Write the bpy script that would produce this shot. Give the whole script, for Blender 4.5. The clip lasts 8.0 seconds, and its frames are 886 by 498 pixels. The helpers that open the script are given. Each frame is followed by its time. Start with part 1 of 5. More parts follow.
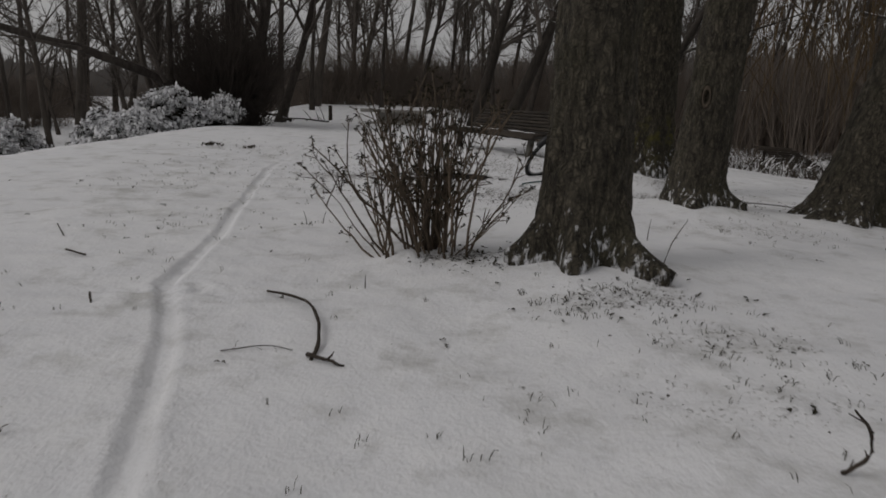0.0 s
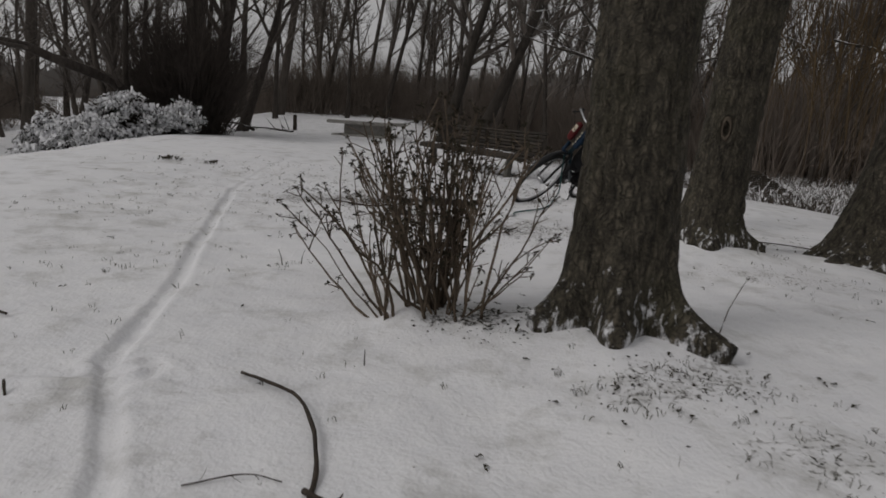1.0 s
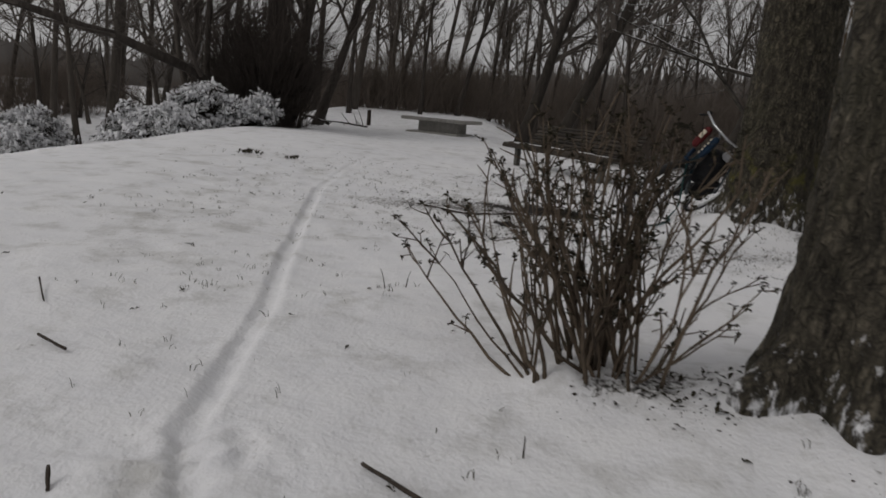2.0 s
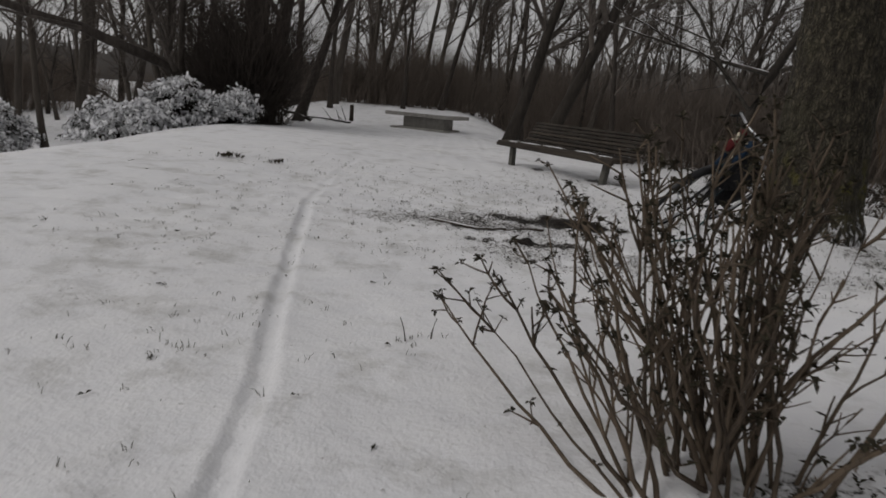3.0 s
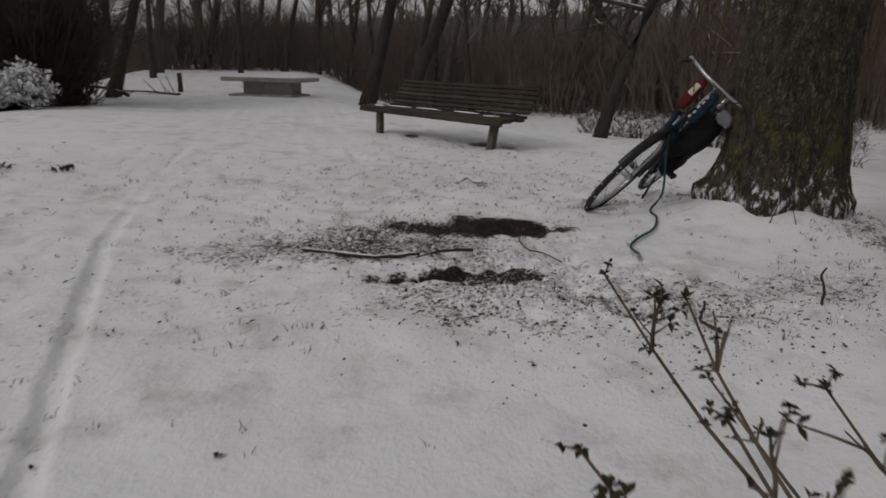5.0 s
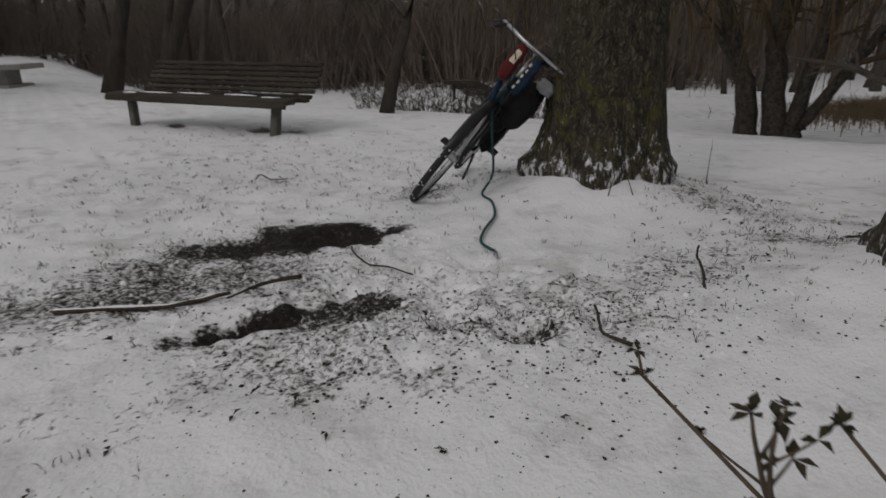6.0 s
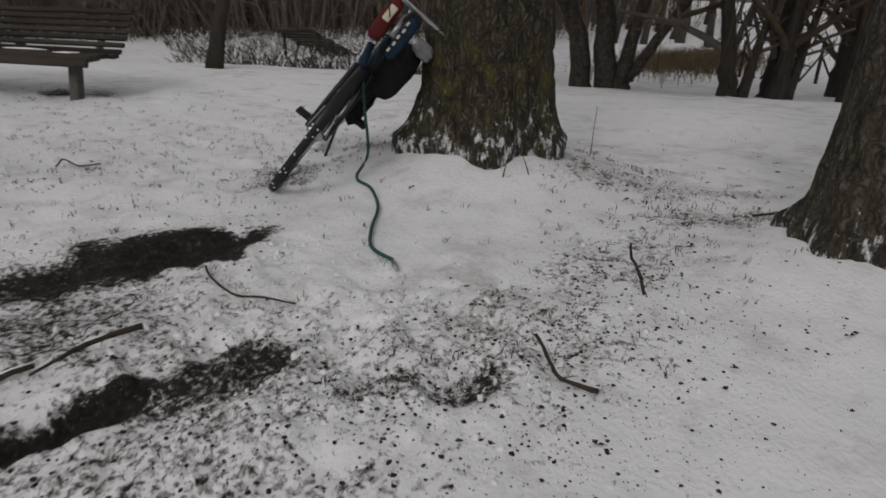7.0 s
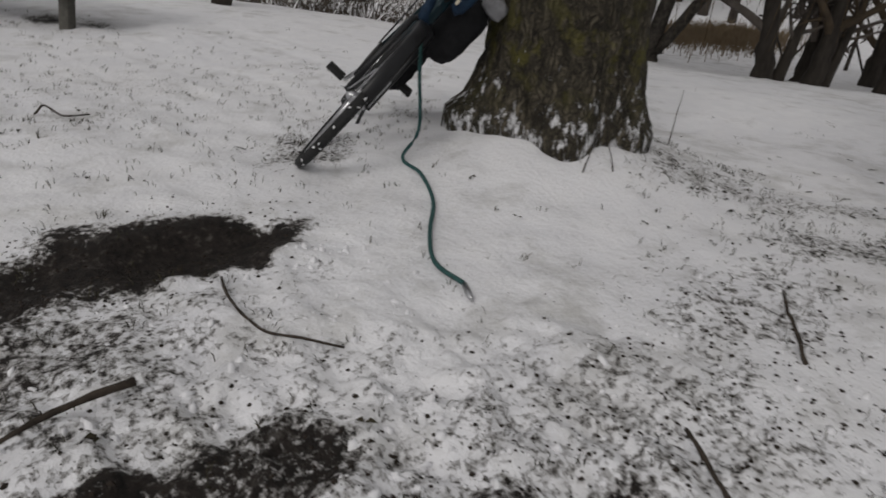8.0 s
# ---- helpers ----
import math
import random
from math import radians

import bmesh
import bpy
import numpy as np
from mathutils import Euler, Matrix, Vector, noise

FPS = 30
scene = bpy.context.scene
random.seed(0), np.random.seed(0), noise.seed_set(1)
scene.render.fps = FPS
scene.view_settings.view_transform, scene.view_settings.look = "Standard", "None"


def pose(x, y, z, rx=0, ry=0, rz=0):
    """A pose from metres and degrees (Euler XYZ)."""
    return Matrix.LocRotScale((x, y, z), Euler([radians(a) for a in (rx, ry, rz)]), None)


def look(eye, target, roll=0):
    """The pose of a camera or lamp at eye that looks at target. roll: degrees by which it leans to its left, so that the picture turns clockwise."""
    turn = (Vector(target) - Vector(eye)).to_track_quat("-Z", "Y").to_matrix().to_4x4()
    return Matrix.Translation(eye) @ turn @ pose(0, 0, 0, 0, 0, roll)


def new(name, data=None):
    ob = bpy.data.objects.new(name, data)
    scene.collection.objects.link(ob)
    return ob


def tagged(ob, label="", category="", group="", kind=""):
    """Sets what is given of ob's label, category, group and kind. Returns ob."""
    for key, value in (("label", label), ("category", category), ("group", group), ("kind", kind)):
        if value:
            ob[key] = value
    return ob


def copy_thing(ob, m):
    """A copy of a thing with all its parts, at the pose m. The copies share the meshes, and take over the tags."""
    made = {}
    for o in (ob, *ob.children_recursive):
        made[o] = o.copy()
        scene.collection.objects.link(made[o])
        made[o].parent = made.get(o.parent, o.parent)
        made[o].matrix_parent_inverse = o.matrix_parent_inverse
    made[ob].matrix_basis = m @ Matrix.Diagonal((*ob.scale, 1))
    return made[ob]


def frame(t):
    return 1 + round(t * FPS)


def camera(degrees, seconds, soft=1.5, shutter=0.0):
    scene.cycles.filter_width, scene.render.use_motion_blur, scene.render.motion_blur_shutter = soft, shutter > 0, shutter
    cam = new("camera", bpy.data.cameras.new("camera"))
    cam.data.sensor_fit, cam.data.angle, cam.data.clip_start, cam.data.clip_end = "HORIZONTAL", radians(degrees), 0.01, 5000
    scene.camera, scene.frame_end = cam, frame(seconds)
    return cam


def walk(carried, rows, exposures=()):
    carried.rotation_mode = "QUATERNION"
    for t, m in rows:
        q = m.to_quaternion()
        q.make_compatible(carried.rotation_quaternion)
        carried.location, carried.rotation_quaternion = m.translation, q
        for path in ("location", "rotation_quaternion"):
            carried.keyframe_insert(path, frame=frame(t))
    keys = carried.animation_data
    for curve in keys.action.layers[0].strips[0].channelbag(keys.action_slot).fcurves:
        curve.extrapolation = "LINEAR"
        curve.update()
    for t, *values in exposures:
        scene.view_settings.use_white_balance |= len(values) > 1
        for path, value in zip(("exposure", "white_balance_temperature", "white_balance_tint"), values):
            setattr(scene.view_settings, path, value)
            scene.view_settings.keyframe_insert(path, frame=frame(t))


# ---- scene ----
cam = camera(69.1, 8.0, 1.7, 0.3)
PATH = [
    (0, (-0.081, 0.085, 0.878), (-0.068, 2.03, 0.414), 1.7),
    (0.5, (-0.157, 0.394, 0.929), (-0.095, 2.345, 0.492), 2.6),
    (1, (-0.308, 0.69, 0.953), (-0.173, 2.639, 0.525), 3.4),
    (1.5, (-0.461, 1.035, 0.897), (-0.349, 2.983, 0.46), 4.8),
    (2, (-0.646, 1.375, 0.919), (-0.696, 3.324, 0.472), 4.9),
    (2.2, (-0.699, 1.491, 0.933), (-0.731, 3.439, 0.482), 5.7),
    (3.3, (-0.939, 2.192, 0.966), (-0.86, 4.137, 0.504), 3.2),
    (3.5, (-0.951, 2.301, 0.97), (-0.779, 4.238, 0.504), 1.5),
    (4, (-1.002, 2.78, 0.95), (-0.697, 4.66, 0.341), 1.2),
    (4.2, (-1.029, 2.957, 0.952), (-0.708, 4.851, 0.397), 0.8),
    (5.3, (-0.984, 3.909, 1.005), (-0.398, 5.735, 0.436), 1.5),
    (5.5, (-1.007, 4.049, 1.011), (-0.264, 5.827, 0.474), 1.2),
    (6, (-0.955, 4.404, 0.958), (0.072, 5.997, 0.321), -0.5),
    (6.5, (-0.844, 4.715, 0.975), (0.284, 6.195, 0.245), 3.5),
    (7, (-0.755, 5.005, 0.984), (0.615, 6.238, 0.208), 1.3),
    (7.5, (-0.584, 5.303, 0.959), (0.817, 6.46, 0.123), 2.3),
    (8, (-0.512, 5.619, 0.919), (0.843, 6.788, 0.024), 6.1),
]
walk(cam, [(t, look(eye, target, roll)) for t, eye, target, roll in PATH],
     [(0, -0.82, 6600, 10), (1, -0.62, 6600, 10), (4, -0.56, 6600, 10), (5.5, -0.68, 6600, 10), (6.5, -0.5, 6600, 10), (7.2, -0.47, 6600, 10), (8, -0.36, 6600, 10)])

# ---- world and light: an even overcast winter sky ----
world = bpy.data.worlds.new("world")
scene.world = world
world.use_nodes = True
wn, wl = world.node_tree.nodes, world.node_tree.links
sky = wn.new("ShaderNodeTexSky")
sky.sky_type, sky.sun_disc = "NISHITA", False
sky.sun_elevation, sky.sun_rotation = radians(43), radians(-72)
sky.air_density, sky.dust_density = 1.0, 4.0
grey = wn.new("ShaderNodeHueSaturation")
grey.inputs["Saturation"].default_value = 0.08
wl.new(sky.outputs[0], grey.inputs["Color"])
cloud = wn.new("ShaderNodeMix")
cloud.data_type = "RGBA"
cloud.inputs[0].default_value = 0.8
cloud.inputs[7].default_value = (5.1, 5.1, 5.2, 1)
wl.new(grey.outputs[0], cloud.inputs[6])
wl.new(cloud.outputs[2], wn["Background"].inputs["Color"])
wn["Background"].inputs["Strength"].default_value = 0.105
sun = new("sun", bpy.data.lights.new("sun", "SUN"))
sun.data.energy, sun.data.angle, sun.data.color = 1.0, radians(22), (1.0, 0.97, 0.94)
sun.matrix_world = look((-20, 1, 19), (0, 8, 0))


# ---- small tools ----
def lattice(x, y, seed=0, wrap=0):
    """Smooth value noise from 0 to 1 on a lattice of unit cells; wrap: the period in x."""
    x, y = np.asarray(x, float), np.asarray(y, float)
    xi, yi = np.floor(x).astype(np.int64), np.floor(y).astype(np.int64)
    fx, fy = x - xi, y - yi
    fx, fy = fx * fx * (3 - 2 * fx), fy * fy * (3 - 2 * fy)

    def h(a, b):
        if wrap:
            a = a % wrap
        n = (a * 374761393 + b * 668265263 + seed * 974634777) & 0x7FFFFFFF
        n = ((n ^ (n >> 13)) * 1274126177) & 0x7FFFFFFF
        return ((n ^ (n >> 16)) & 0xFFFF) / 65535.0

    a = h(xi, yi) * (1 - fx) + h(xi + 1, yi) * fx
    b = h(xi, yi + 1) * (1 - fx) + h(xi + 1, yi + 1) * fx
    return a * (1 - fy) + b * fy


def step(a, b, v):
    """0 below a, 1 above b, smooth between."""
    k = np.clip((np.asarray(v, float) - a) / (b - a), 0, 1)
    return k * k * (3 - 2 * k)


def flow(pts, n=5):
    """A smooth line through the given points."""
    pts = [Vector(p) for p in pts]
    p = [pts[0] * 2 - pts[1]] + pts + [pts[-1] * 2 - pts[-2]]
    out = []
    for a, b, c, d in zip(p, p[1:], p[2:], p[3:]):
        for k in range(n):
            t = k / n
            out.append(0.5 * (2 * b + (c - a) * t + (2 * a - 5 * b + 4 * c - d) * t * t + (3 * b - a - 3 * c + d) * t ** 3))
    return out + [pts[-1]]


class Geo:
    """Gathers vertices and faces of one mesh."""

    def __init__(self):
        self.v, self.f = [], []

    def tube(self, pts, radii, sides=5, cap=True, squash=1.0):
        pts = [Vector(p) for p in pts]
        base, last = len(self.v), len(pts) - 1
        for i, p in enumerate(pts):
            d = (pts[min(i + 1, last)] - pts[max(i - 1, 0)]).normalized()
            a = Vector((0, 0, 1)) if abs(d.z) < 0.9 else Vector((1, 0, 0))
            u = d.cross(a).normalized()
            w = d.cross(u)
            for k in range(sides):
                t = 2 * math.pi * k / sides
                self.v.append(p + (u * math.cos(t) + w * (math.sin(t) * squash)) * radii[i])
        for i in range(last):
            for k in range(sides):
                a, b = base + i * sides + k, base + i * sides + (k + 1) % sides
                self.f.append((a, b, b + sides, a + sides))
        if cap:
            self.f.append(tuple(base + k for k in reversed(range(sides))))
            self.f.append(tuple(base + last * sides + k for k in range(sides)))
        return self

    def box(self, m, sx, sy, sz, bevel=0.0):
        bm = bmesh.new()
        bmesh.ops.create_cube(bm, size=1, matrix=Matrix.Diagonal((sx, sy, sz, 1)))
        if bevel:
            bmesh.ops.bevel(bm, geom=bm.edges[:], offset=bevel, segments=2, affect="EDGES", profile=0.6)
        return self.add(bm, m)

    def add(self, bm, m=None):
        m = m or Matrix()
        base = len(self.v)
        bm.verts.index_update()
        self.v += [m @ v.co for v in bm.verts]
        self.f += [tuple(base + v.index for v in f.verts) for f in bm.faces]
        bm.free()
        return self

    def blob(self, at, sx, sy, sz, rng, rough=0.25, level=1):
        bm = bmesh.new()
        bmesh.ops.create_icosphere(bm, subdivisions=level, radius=1)
        for v in bm.verts:
            v.co *= 1 + rough * (rng.random() - 0.5) * 2
        return self.add(bm, Matrix.Translation(at) @ Euler((rng.random() * 6, rng.random() * 6, rng.random() * 6)).to_matrix().to_4x4() @ Matrix.Diagonal((sx, sy, sz, 1)))

    def ring(self, centre, axis_m, radius, thick, seg=48, sides=8, squash=1.0, arc=(0, 2 * math.pi)):
        """A torus or an arc of one, round the local z of axis_m."""
        full = arc[1] - arc[0] > 6.28
        n = seg if full else seg + 1
        base = len(self.v)
        for i in range(n):
            a = arc[0] + (arc[1] - arc[0]) * i / seg
            for k in range(sides):
                t = 2 * math.pi * k / sides
                r = radius + math.cos(t) * thick
                self.v.append(Matrix.Translation(centre) @ axis_m @ Vector((r * math.cos(a), r * math.sin(a), math.sin(t) * thick * squash)))
        for i in range(seg):
            j = (i + 1) % n
            for k in range(sides):
                k2 = (k + 1) % sides
                self.f.append((base + i * sides + k, base + j * sides + k, base + j * sides + k2, base + i * sides + k2))
        return self

    def mesh(self, name, material, smooth=True):
        me = bpy.data.meshes.new(name)
        me.from_pydata([tuple(v) for v in self.v], [], self.f)
        me.materials.append(material)
        if smooth:
            me.polygons.foreach_set("use_smooth", [True] * len(me.polygons))
        me.update()
        return me


def part(name, geo, material, parent=None, label="", smooth=True):
    ob = new(name, geo.mesh(name, material, smooth))
    ob.parent = parent
    return tagged(ob, label)


def thing(name, m, label, category, group="", kind=""):
    ob = new(name)
    ob.matrix_basis = m
    return tagged(ob, label, category, group, kind)


# ---- materials ----
def surface(name, rough=0.7, metal=0.0):
    m = bpy.data.materials.new(name)
    m.use_nodes = True
    n, l = m.node_tree.nodes, m.node_tree.links
    p = n["Principled BSDF"]
    p.inputs["Roughness"].default_value, p.inputs["Metallic"].default_value = rough, metal
    p.inputs["Specular IOR Level"].default_value = 0.25
    return m, n, l, p


def coords(n, l, scale=(1, 1, 1), world_space=False):
    mp = n.new("ShaderNodeMapping")
    mp.inputs["Scale"].default_value = scale
    if world_space:
        l.new(n.new("ShaderNodeNewGeometry").outputs["Position"], mp.inputs[0])
    else:
        l.new(n.new("ShaderNodeTexCoord").outputs["Object"], mp.inputs[0])
    return mp.outputs[0]


def noise_node(n, l, at, scale, detail=4, rough=0.6):
    t = n.new("ShaderNodeTexNoise")
    t.inputs["Scale"].default_value, t.inputs["Detail"].default_value, t.inputs["Roughness"].default_value = scale, detail, rough
    l.new(at, t.inputs["Vector"])
    return t.outputs["Fac"]


def ramp(n, l, fac, stops):
    r = n.new("ShaderNodeValToRGB")
    e = r.color_ramp.elements
    while len(e) < len(stops):
        e.new(0.5)
    for k, (pos, col) in enumerate(stops):
        e[k].position = pos
        e[k].color = (*col, 1) if len(col) == 3 else col
    l.new(fac, r.inputs[0])
    return r.outputs[0]


def mix(n, l, fac, a, b):
    x = n.new("ShaderNodeMix")
    x.data_type = "RGBA"
    l.new(fac, x.inputs[0])
    for k, v in ((6, a), (7, b)):
        if isinstance(v, tuple):
            x.inputs[k].default_value = (*v, 1)
        else:
            l.new(v, x.inputs[k])
    return x.outputs[2]


def calc(n, l, op, a, b):
    x = n.new("ShaderNodeMath")
    x.operation = op
    for k, v in enumerate((a, b)):
        if isinstance(v, (int, float)):
            x.inputs[k].default_value = v
        else:
            l.new(v, x.inputs[k])
    return x.outputs[0]


def bump(n, l, p, height, strength, distance):
    b = n.new("ShaderNodeBump")
    b.inputs["Strength"].default_value, b.inputs["Distance"].default_value = strength, distance
    l.new(height, b.inputs["Height"])
    l.new(b.outputs[0], p.inputs["Normal"])


def plain(name, dark, light, scale=30, rough=0.7, metal=0.0, stretch=(1, 1, 1), relief=0.3, per_object=False):
    """A two-tone grained surface."""
    m, n, l, p = surface(name, rough, metal)
    at = coords(n, l, stretch)
    f = noise_node(n, l, at, scale, 5)
    g = noise_node(n, l, at, scale * 0.17, 3)
    both = calc(n, l, "ADD", calc(n, l, "MULTIPLY", f, 0.6), calc(n, l, "MULTIPLY", g, 0.4))
    if per_object:
        both = calc(n, l, "ADD", both, calc(n, l, "MULTIPLY", calc(n, l, "SUBTRACT", n.new("ShaderNodeObjectInfo").outputs["Random"], 0.5), 0.25))
    l.new(ramp(n, l, both, [(0.3, dark), (0.7, light)]), p.inputs["Base Color"])
    bump(n, l, p, f, relief, 0.01)
    return m


def snow_ground():
    m, n, l, p = surface("snow_ground", 0.65)
    at = coords(n, l, world_space=True)
    big, mid, fine = noise_node(n, l, at, 0.6, 4), noise_node(n, l, at, 6, 5), noise_node(n, l, at, 55, 4)
    speck = noise_node(n, l, at, 44, 6, 0.72)
    white = ramp(n, l, calc(n, l, "ADD", calc(n, l, "MULTIPLY", big, 0.5), calc(n, l, "MULTIPLY", mid, 0.5)), [(0.3, (0.74, 0.74, 0.77)), (0.7, (0.87, 0.865, 0.875))])
    thin = ramp(n, l, calc(n, l, "ADD", calc(n, l, "MULTIPLY", noise_node(n, l, at, 3.2, 6, 0.7), 0.75), calc(n, l, "MULTIPLY", noise_node(n, l, at, 0.45, 2), 0.25)), [(0.51, (0, 0, 0)), (0.66, (0.55, 0.55, 0.55))])
    white = mix(n, l, thin, white, (0.36, 0.35, 0.32))
    soil = ramp(n, l, calc(n, l, "ADD", calc(n, l, "MULTIPLY", fine, 0.55), calc(n, l, "MULTIPLY", noise_node(n, l, at, 19, 5, 0.6), 0.45)), [(0.36, (0.004, 0.0035, 0.003)), (0.56, (0.026, 0.02, 0.017)), (0.68, (0.11, 0.1, 0.09))])
    a = n.new("ShaderNodeAttribute")
    a.attribute_name = "earth"
    # bare earth where the cover is scratched off, broken into crumbs by fine noise
    k = calc(n, l, "ADD", a.outputs["Fac"], calc(n, l, "MULTIPLY", calc(n, l, "SUBTRACT", speck, 0.5), 2.2))
    k = calc(n, l, "ADD", k, calc(n, l, "MULTIPLY", calc(n, l, "SUBTRACT", mid, 0.5), 0.7))
    mask = ramp(n, l, k, [(0.47, (0, 0, 0)), (0.7, (1, 1, 1))])
    slush = ramp(n, l, k, [(0.35, (0, 0, 0)), (0.55, (0.72, 0.72, 0.72))])
    white = mix(n, l, slush, white, (0.33, 0.31, 0.285))
    l.new(mix(n, l, mask, white, soil), p.inputs["Base Color"])
    h = calc(n, l, "ADD", calc(n, l, "MULTIPLY", mid, 1.0), calc(n, l, "MULTIPLY", fine, 0.35))
    h = calc(n, l, "ADD", h, calc(n, l, "MULTIPLY", slush, calc(n, l, "MULTIPLY", speck, 2.5)))
    bump(n, l, p, h, 0.6, 0.03)
    return m


def trunk_bark(name, dark, light, moss=0.0, snow_to=0.3, gap=0.6):
    """Furrowed bark, green algae on one side, wind-packed snow caught low in the furrows."""
    m, n, l, p = surface(name, 0.85)
    at = coords(n, l)
    tall = coords(n, l, (1, 1, 0.34))
    ridge = noise_node(n, l, tall, 26, 6, 0.65)
    grain = noise_node(n, l, at, 90, 4)
    patch = noise_node(n, l, at, 2.3, 4)
    bark = ramp(n, l, calc(n, l, "ADD", calc(n, l, "MULTIPLY", ridge, 0.7), calc(n, l, "MULTIPLY", grain, 0.3)), [(0.36, dark), (0.64, light)])
    shift = n.new("ShaderNodeTexNoise")
    shift.inputs["Scale"].default_value = 9.0
    shift.inputs["Detail"].default_value = 5.0
    l.new(at, shift.inputs["Vector"])
    moved = n.new("ShaderNodeVectorMath")
    moved.operation = "MULTIPLY_ADD"
    l.new(shift.outputs["Color"], moved.inputs[0])
    moved.inputs[1].default_value = (0.14, 0.14, 0.05)
    l.new(coords(n, l, (1, 1, 0.28)), moved.inputs[2])
    crack = n.new("ShaderNodeTexVoronoi")
    crack.feature = "DISTANCE_TO_EDGE"
    crack.inputs["Scale"].default_value = 36.0
    l.new(moved.outputs[0], crack.inputs["Vector"])
    # plate edges darkened: furrow shade put into the colour, as overcast light shows little
    plate = ramp(n, l, crack.outputs["Distance"], [(0.0, (gap, gap, gap)), (0.32, (1, 1, 1))])
    bark = mix(n, l, plate, tuple(0.8 * c for c in dark), bark)
    algae = ramp(n, l, patch, [(0.5, (0, 0, 0)), (0.7, (0.4, 0.4, 0.4))])
    col = mix(n, l, algae, bark, (0.055, 0.053, 0.027))
    sep = n.new("ShaderNodeSeparateXYZ")
    l.new(n.new("ShaderNodeTexCoord").outputs["Object"], sep.inputs[0])
    if moss:
        low = ramp(n, l, calc(n, l, "ABSOLUTE", calc(n, l, "SUBTRACT", sep.outputs[2], 0.33), 0), [(0.0, (moss, moss, moss)), (0.3, (0, 0, 0))])
        spots = ramp(n, l, noise_node(n, l, at, 9, 5), [(0.5, (0, 0, 0)), (0.62, (1, 1, 1))])
        col = mix(n, l, calc(n, l, "MULTIPLY", low, spots), col, (0.10, 0.092, 0.022))
    caught = calc(n, l, "SUBTRACT", noise_node(n, l, coords(n, l, (1, 1, 0.45)), 24, 6, 0.66), calc(n, l, "ADD", 0.1, calc(n, l, "MULTIPLY", plate, 0.06)))
    line = calc(n, l, "SUBTRACT", caught, calc(n, l, "MULTIPLY", sep.outputs[2], 0.2 / snow_to))
    flake = ramp(n, l, line, [(0.385, (0, 0, 0)), (0.49, (1, 1, 1))])
    l.new(mix(n, l, flake, col, (0.82, 0.82, 0.84)), p.inputs["Base Color"])
    bump(n, l, p, calc(n, l, "ADD", calc(n, l, "ADD", ridge, calc(n, l, "MULTIPLY", grain, 0.3)), plate), 1.0, 0.02)
    return m


def snow_topped(name, dark, light, share=0.35, scale=3.0):
    """Twigs or leaves with snow lying where they face the sky."""
    m, n, l, p = surface(name, 0.75)
    at = coords(n, l, world_space=True)
    col = ramp(n, l, noise_node(n, l, at, 12, 4), [(0.35, dark), (0.7, light)])
    sep = n.new("ShaderNodeSeparateXYZ")
    l.new(n.new("ShaderNodeNewGeometry").outputs["Normal"], sep.inputs[0])
    k = calc(n, l, "ADD", calc(n, l, "MULTIPLY", sep.outputs[2], 0.5), noise_node(n, l, at, scale, 4))
    mask = ramp(n, l, k, [(1.0 - share, (0, 0, 0)), (1.12 - share, (1, 1, 1))])
    l.new(mix(n, l, mask, col, (0.82, 0.82, 0.84)), p.inputs["Base Color"])
    return m


SNOW = snow_ground()
SNOW_LUMP = plain("snow_lump", (0.74, 0.74, 0.77), (0.87, 0.865, 0.875), 40, 0.65)
BARK_OAK = trunk_bark("bark_oak", (0.014, 0.0123, 0.0096), (0.152, 0.132, 0.098), 0.0, 0.32, 0.42)
BARK_MOSSY = trunk_bark("bark_mossy", (0.014, 0.012, 0.0095), (0.16, 0.138, 0.098), 0.9, 0.46, 0.3)
BARK_DARK = plain("bark_dark", (0.014, 0.012, 0.01), (0.058, 0.049, 0.041), 14, 0.9, 0, (1, 1, 0.25), 0.6)
BARK_FAR = plain("bark_far", (0.028, 0.023, 0.02), (0.098, 0.084, 0.071), 14, 0.9, 0, (1, 1, 0.2), 0.5, True)
TWIG_FAR = plain("twig_far", (0.06, 0.051, 0.045), (0.15, 0.13, 0.113), 6, 0.9, per_object=True)
WILLOW_TWIG = plain("willow_twig", (0.036, 0.028, 0.02), (0.1, 0.074, 0.048), 6, 0.9)
THICKET = plain("thicket_twig", (0.1, 0.082, 0.068), (0.23, 0.19, 0.16), 2, 0.9, per_object=True)
DARK_THICKET = plain("dark_thicket_twig", (0.032, 0.026, 0.023), (0.085, 0.07, 0.06), 3, 0.9)
HANGING = plain("hanging_twig", (0.045, 0.03, 0.016), (0.12, 0.082, 0.042), 6, 0.9)
SCAR = plain("scar_wood", (0.045, 0.036, 0.028), (0.12, 0.095, 0.07), 60, 0.8)
STEM = plain("stem_bark", (0.046, 0.035, 0.026), (0.15, 0.113, 0.08), 45, 0.8, 0, (1, 1, 0.3), 0.4, True)
DRY_LEAF = plain("dry_leaf", (0.012, 0.012, 0.008), (0.06, 0.05, 0.03), 30, 0.8)
EVERGREEN = snow_topped("snowy_evergreen", (0.014, 0.016, 0.012), (0.04, 0.043, 0.03), 0.42, 6.0)
BRUSH = snow_topped("snowy_brush", (0.04, 0.033, 0.027), (0.11, 0.09, 0.07), 0.42, 4.0)
SNOW_LIMB = snow_topped("snowy_limb_bark", (0.018, 0.016, 0.013), (0.07, 0.06, 0.05), 0.12, 1.2)
REED = plain("reed", (0.1, 0.072, 0.044), (0.21, 0.158, 0.1), 5, 0.9)
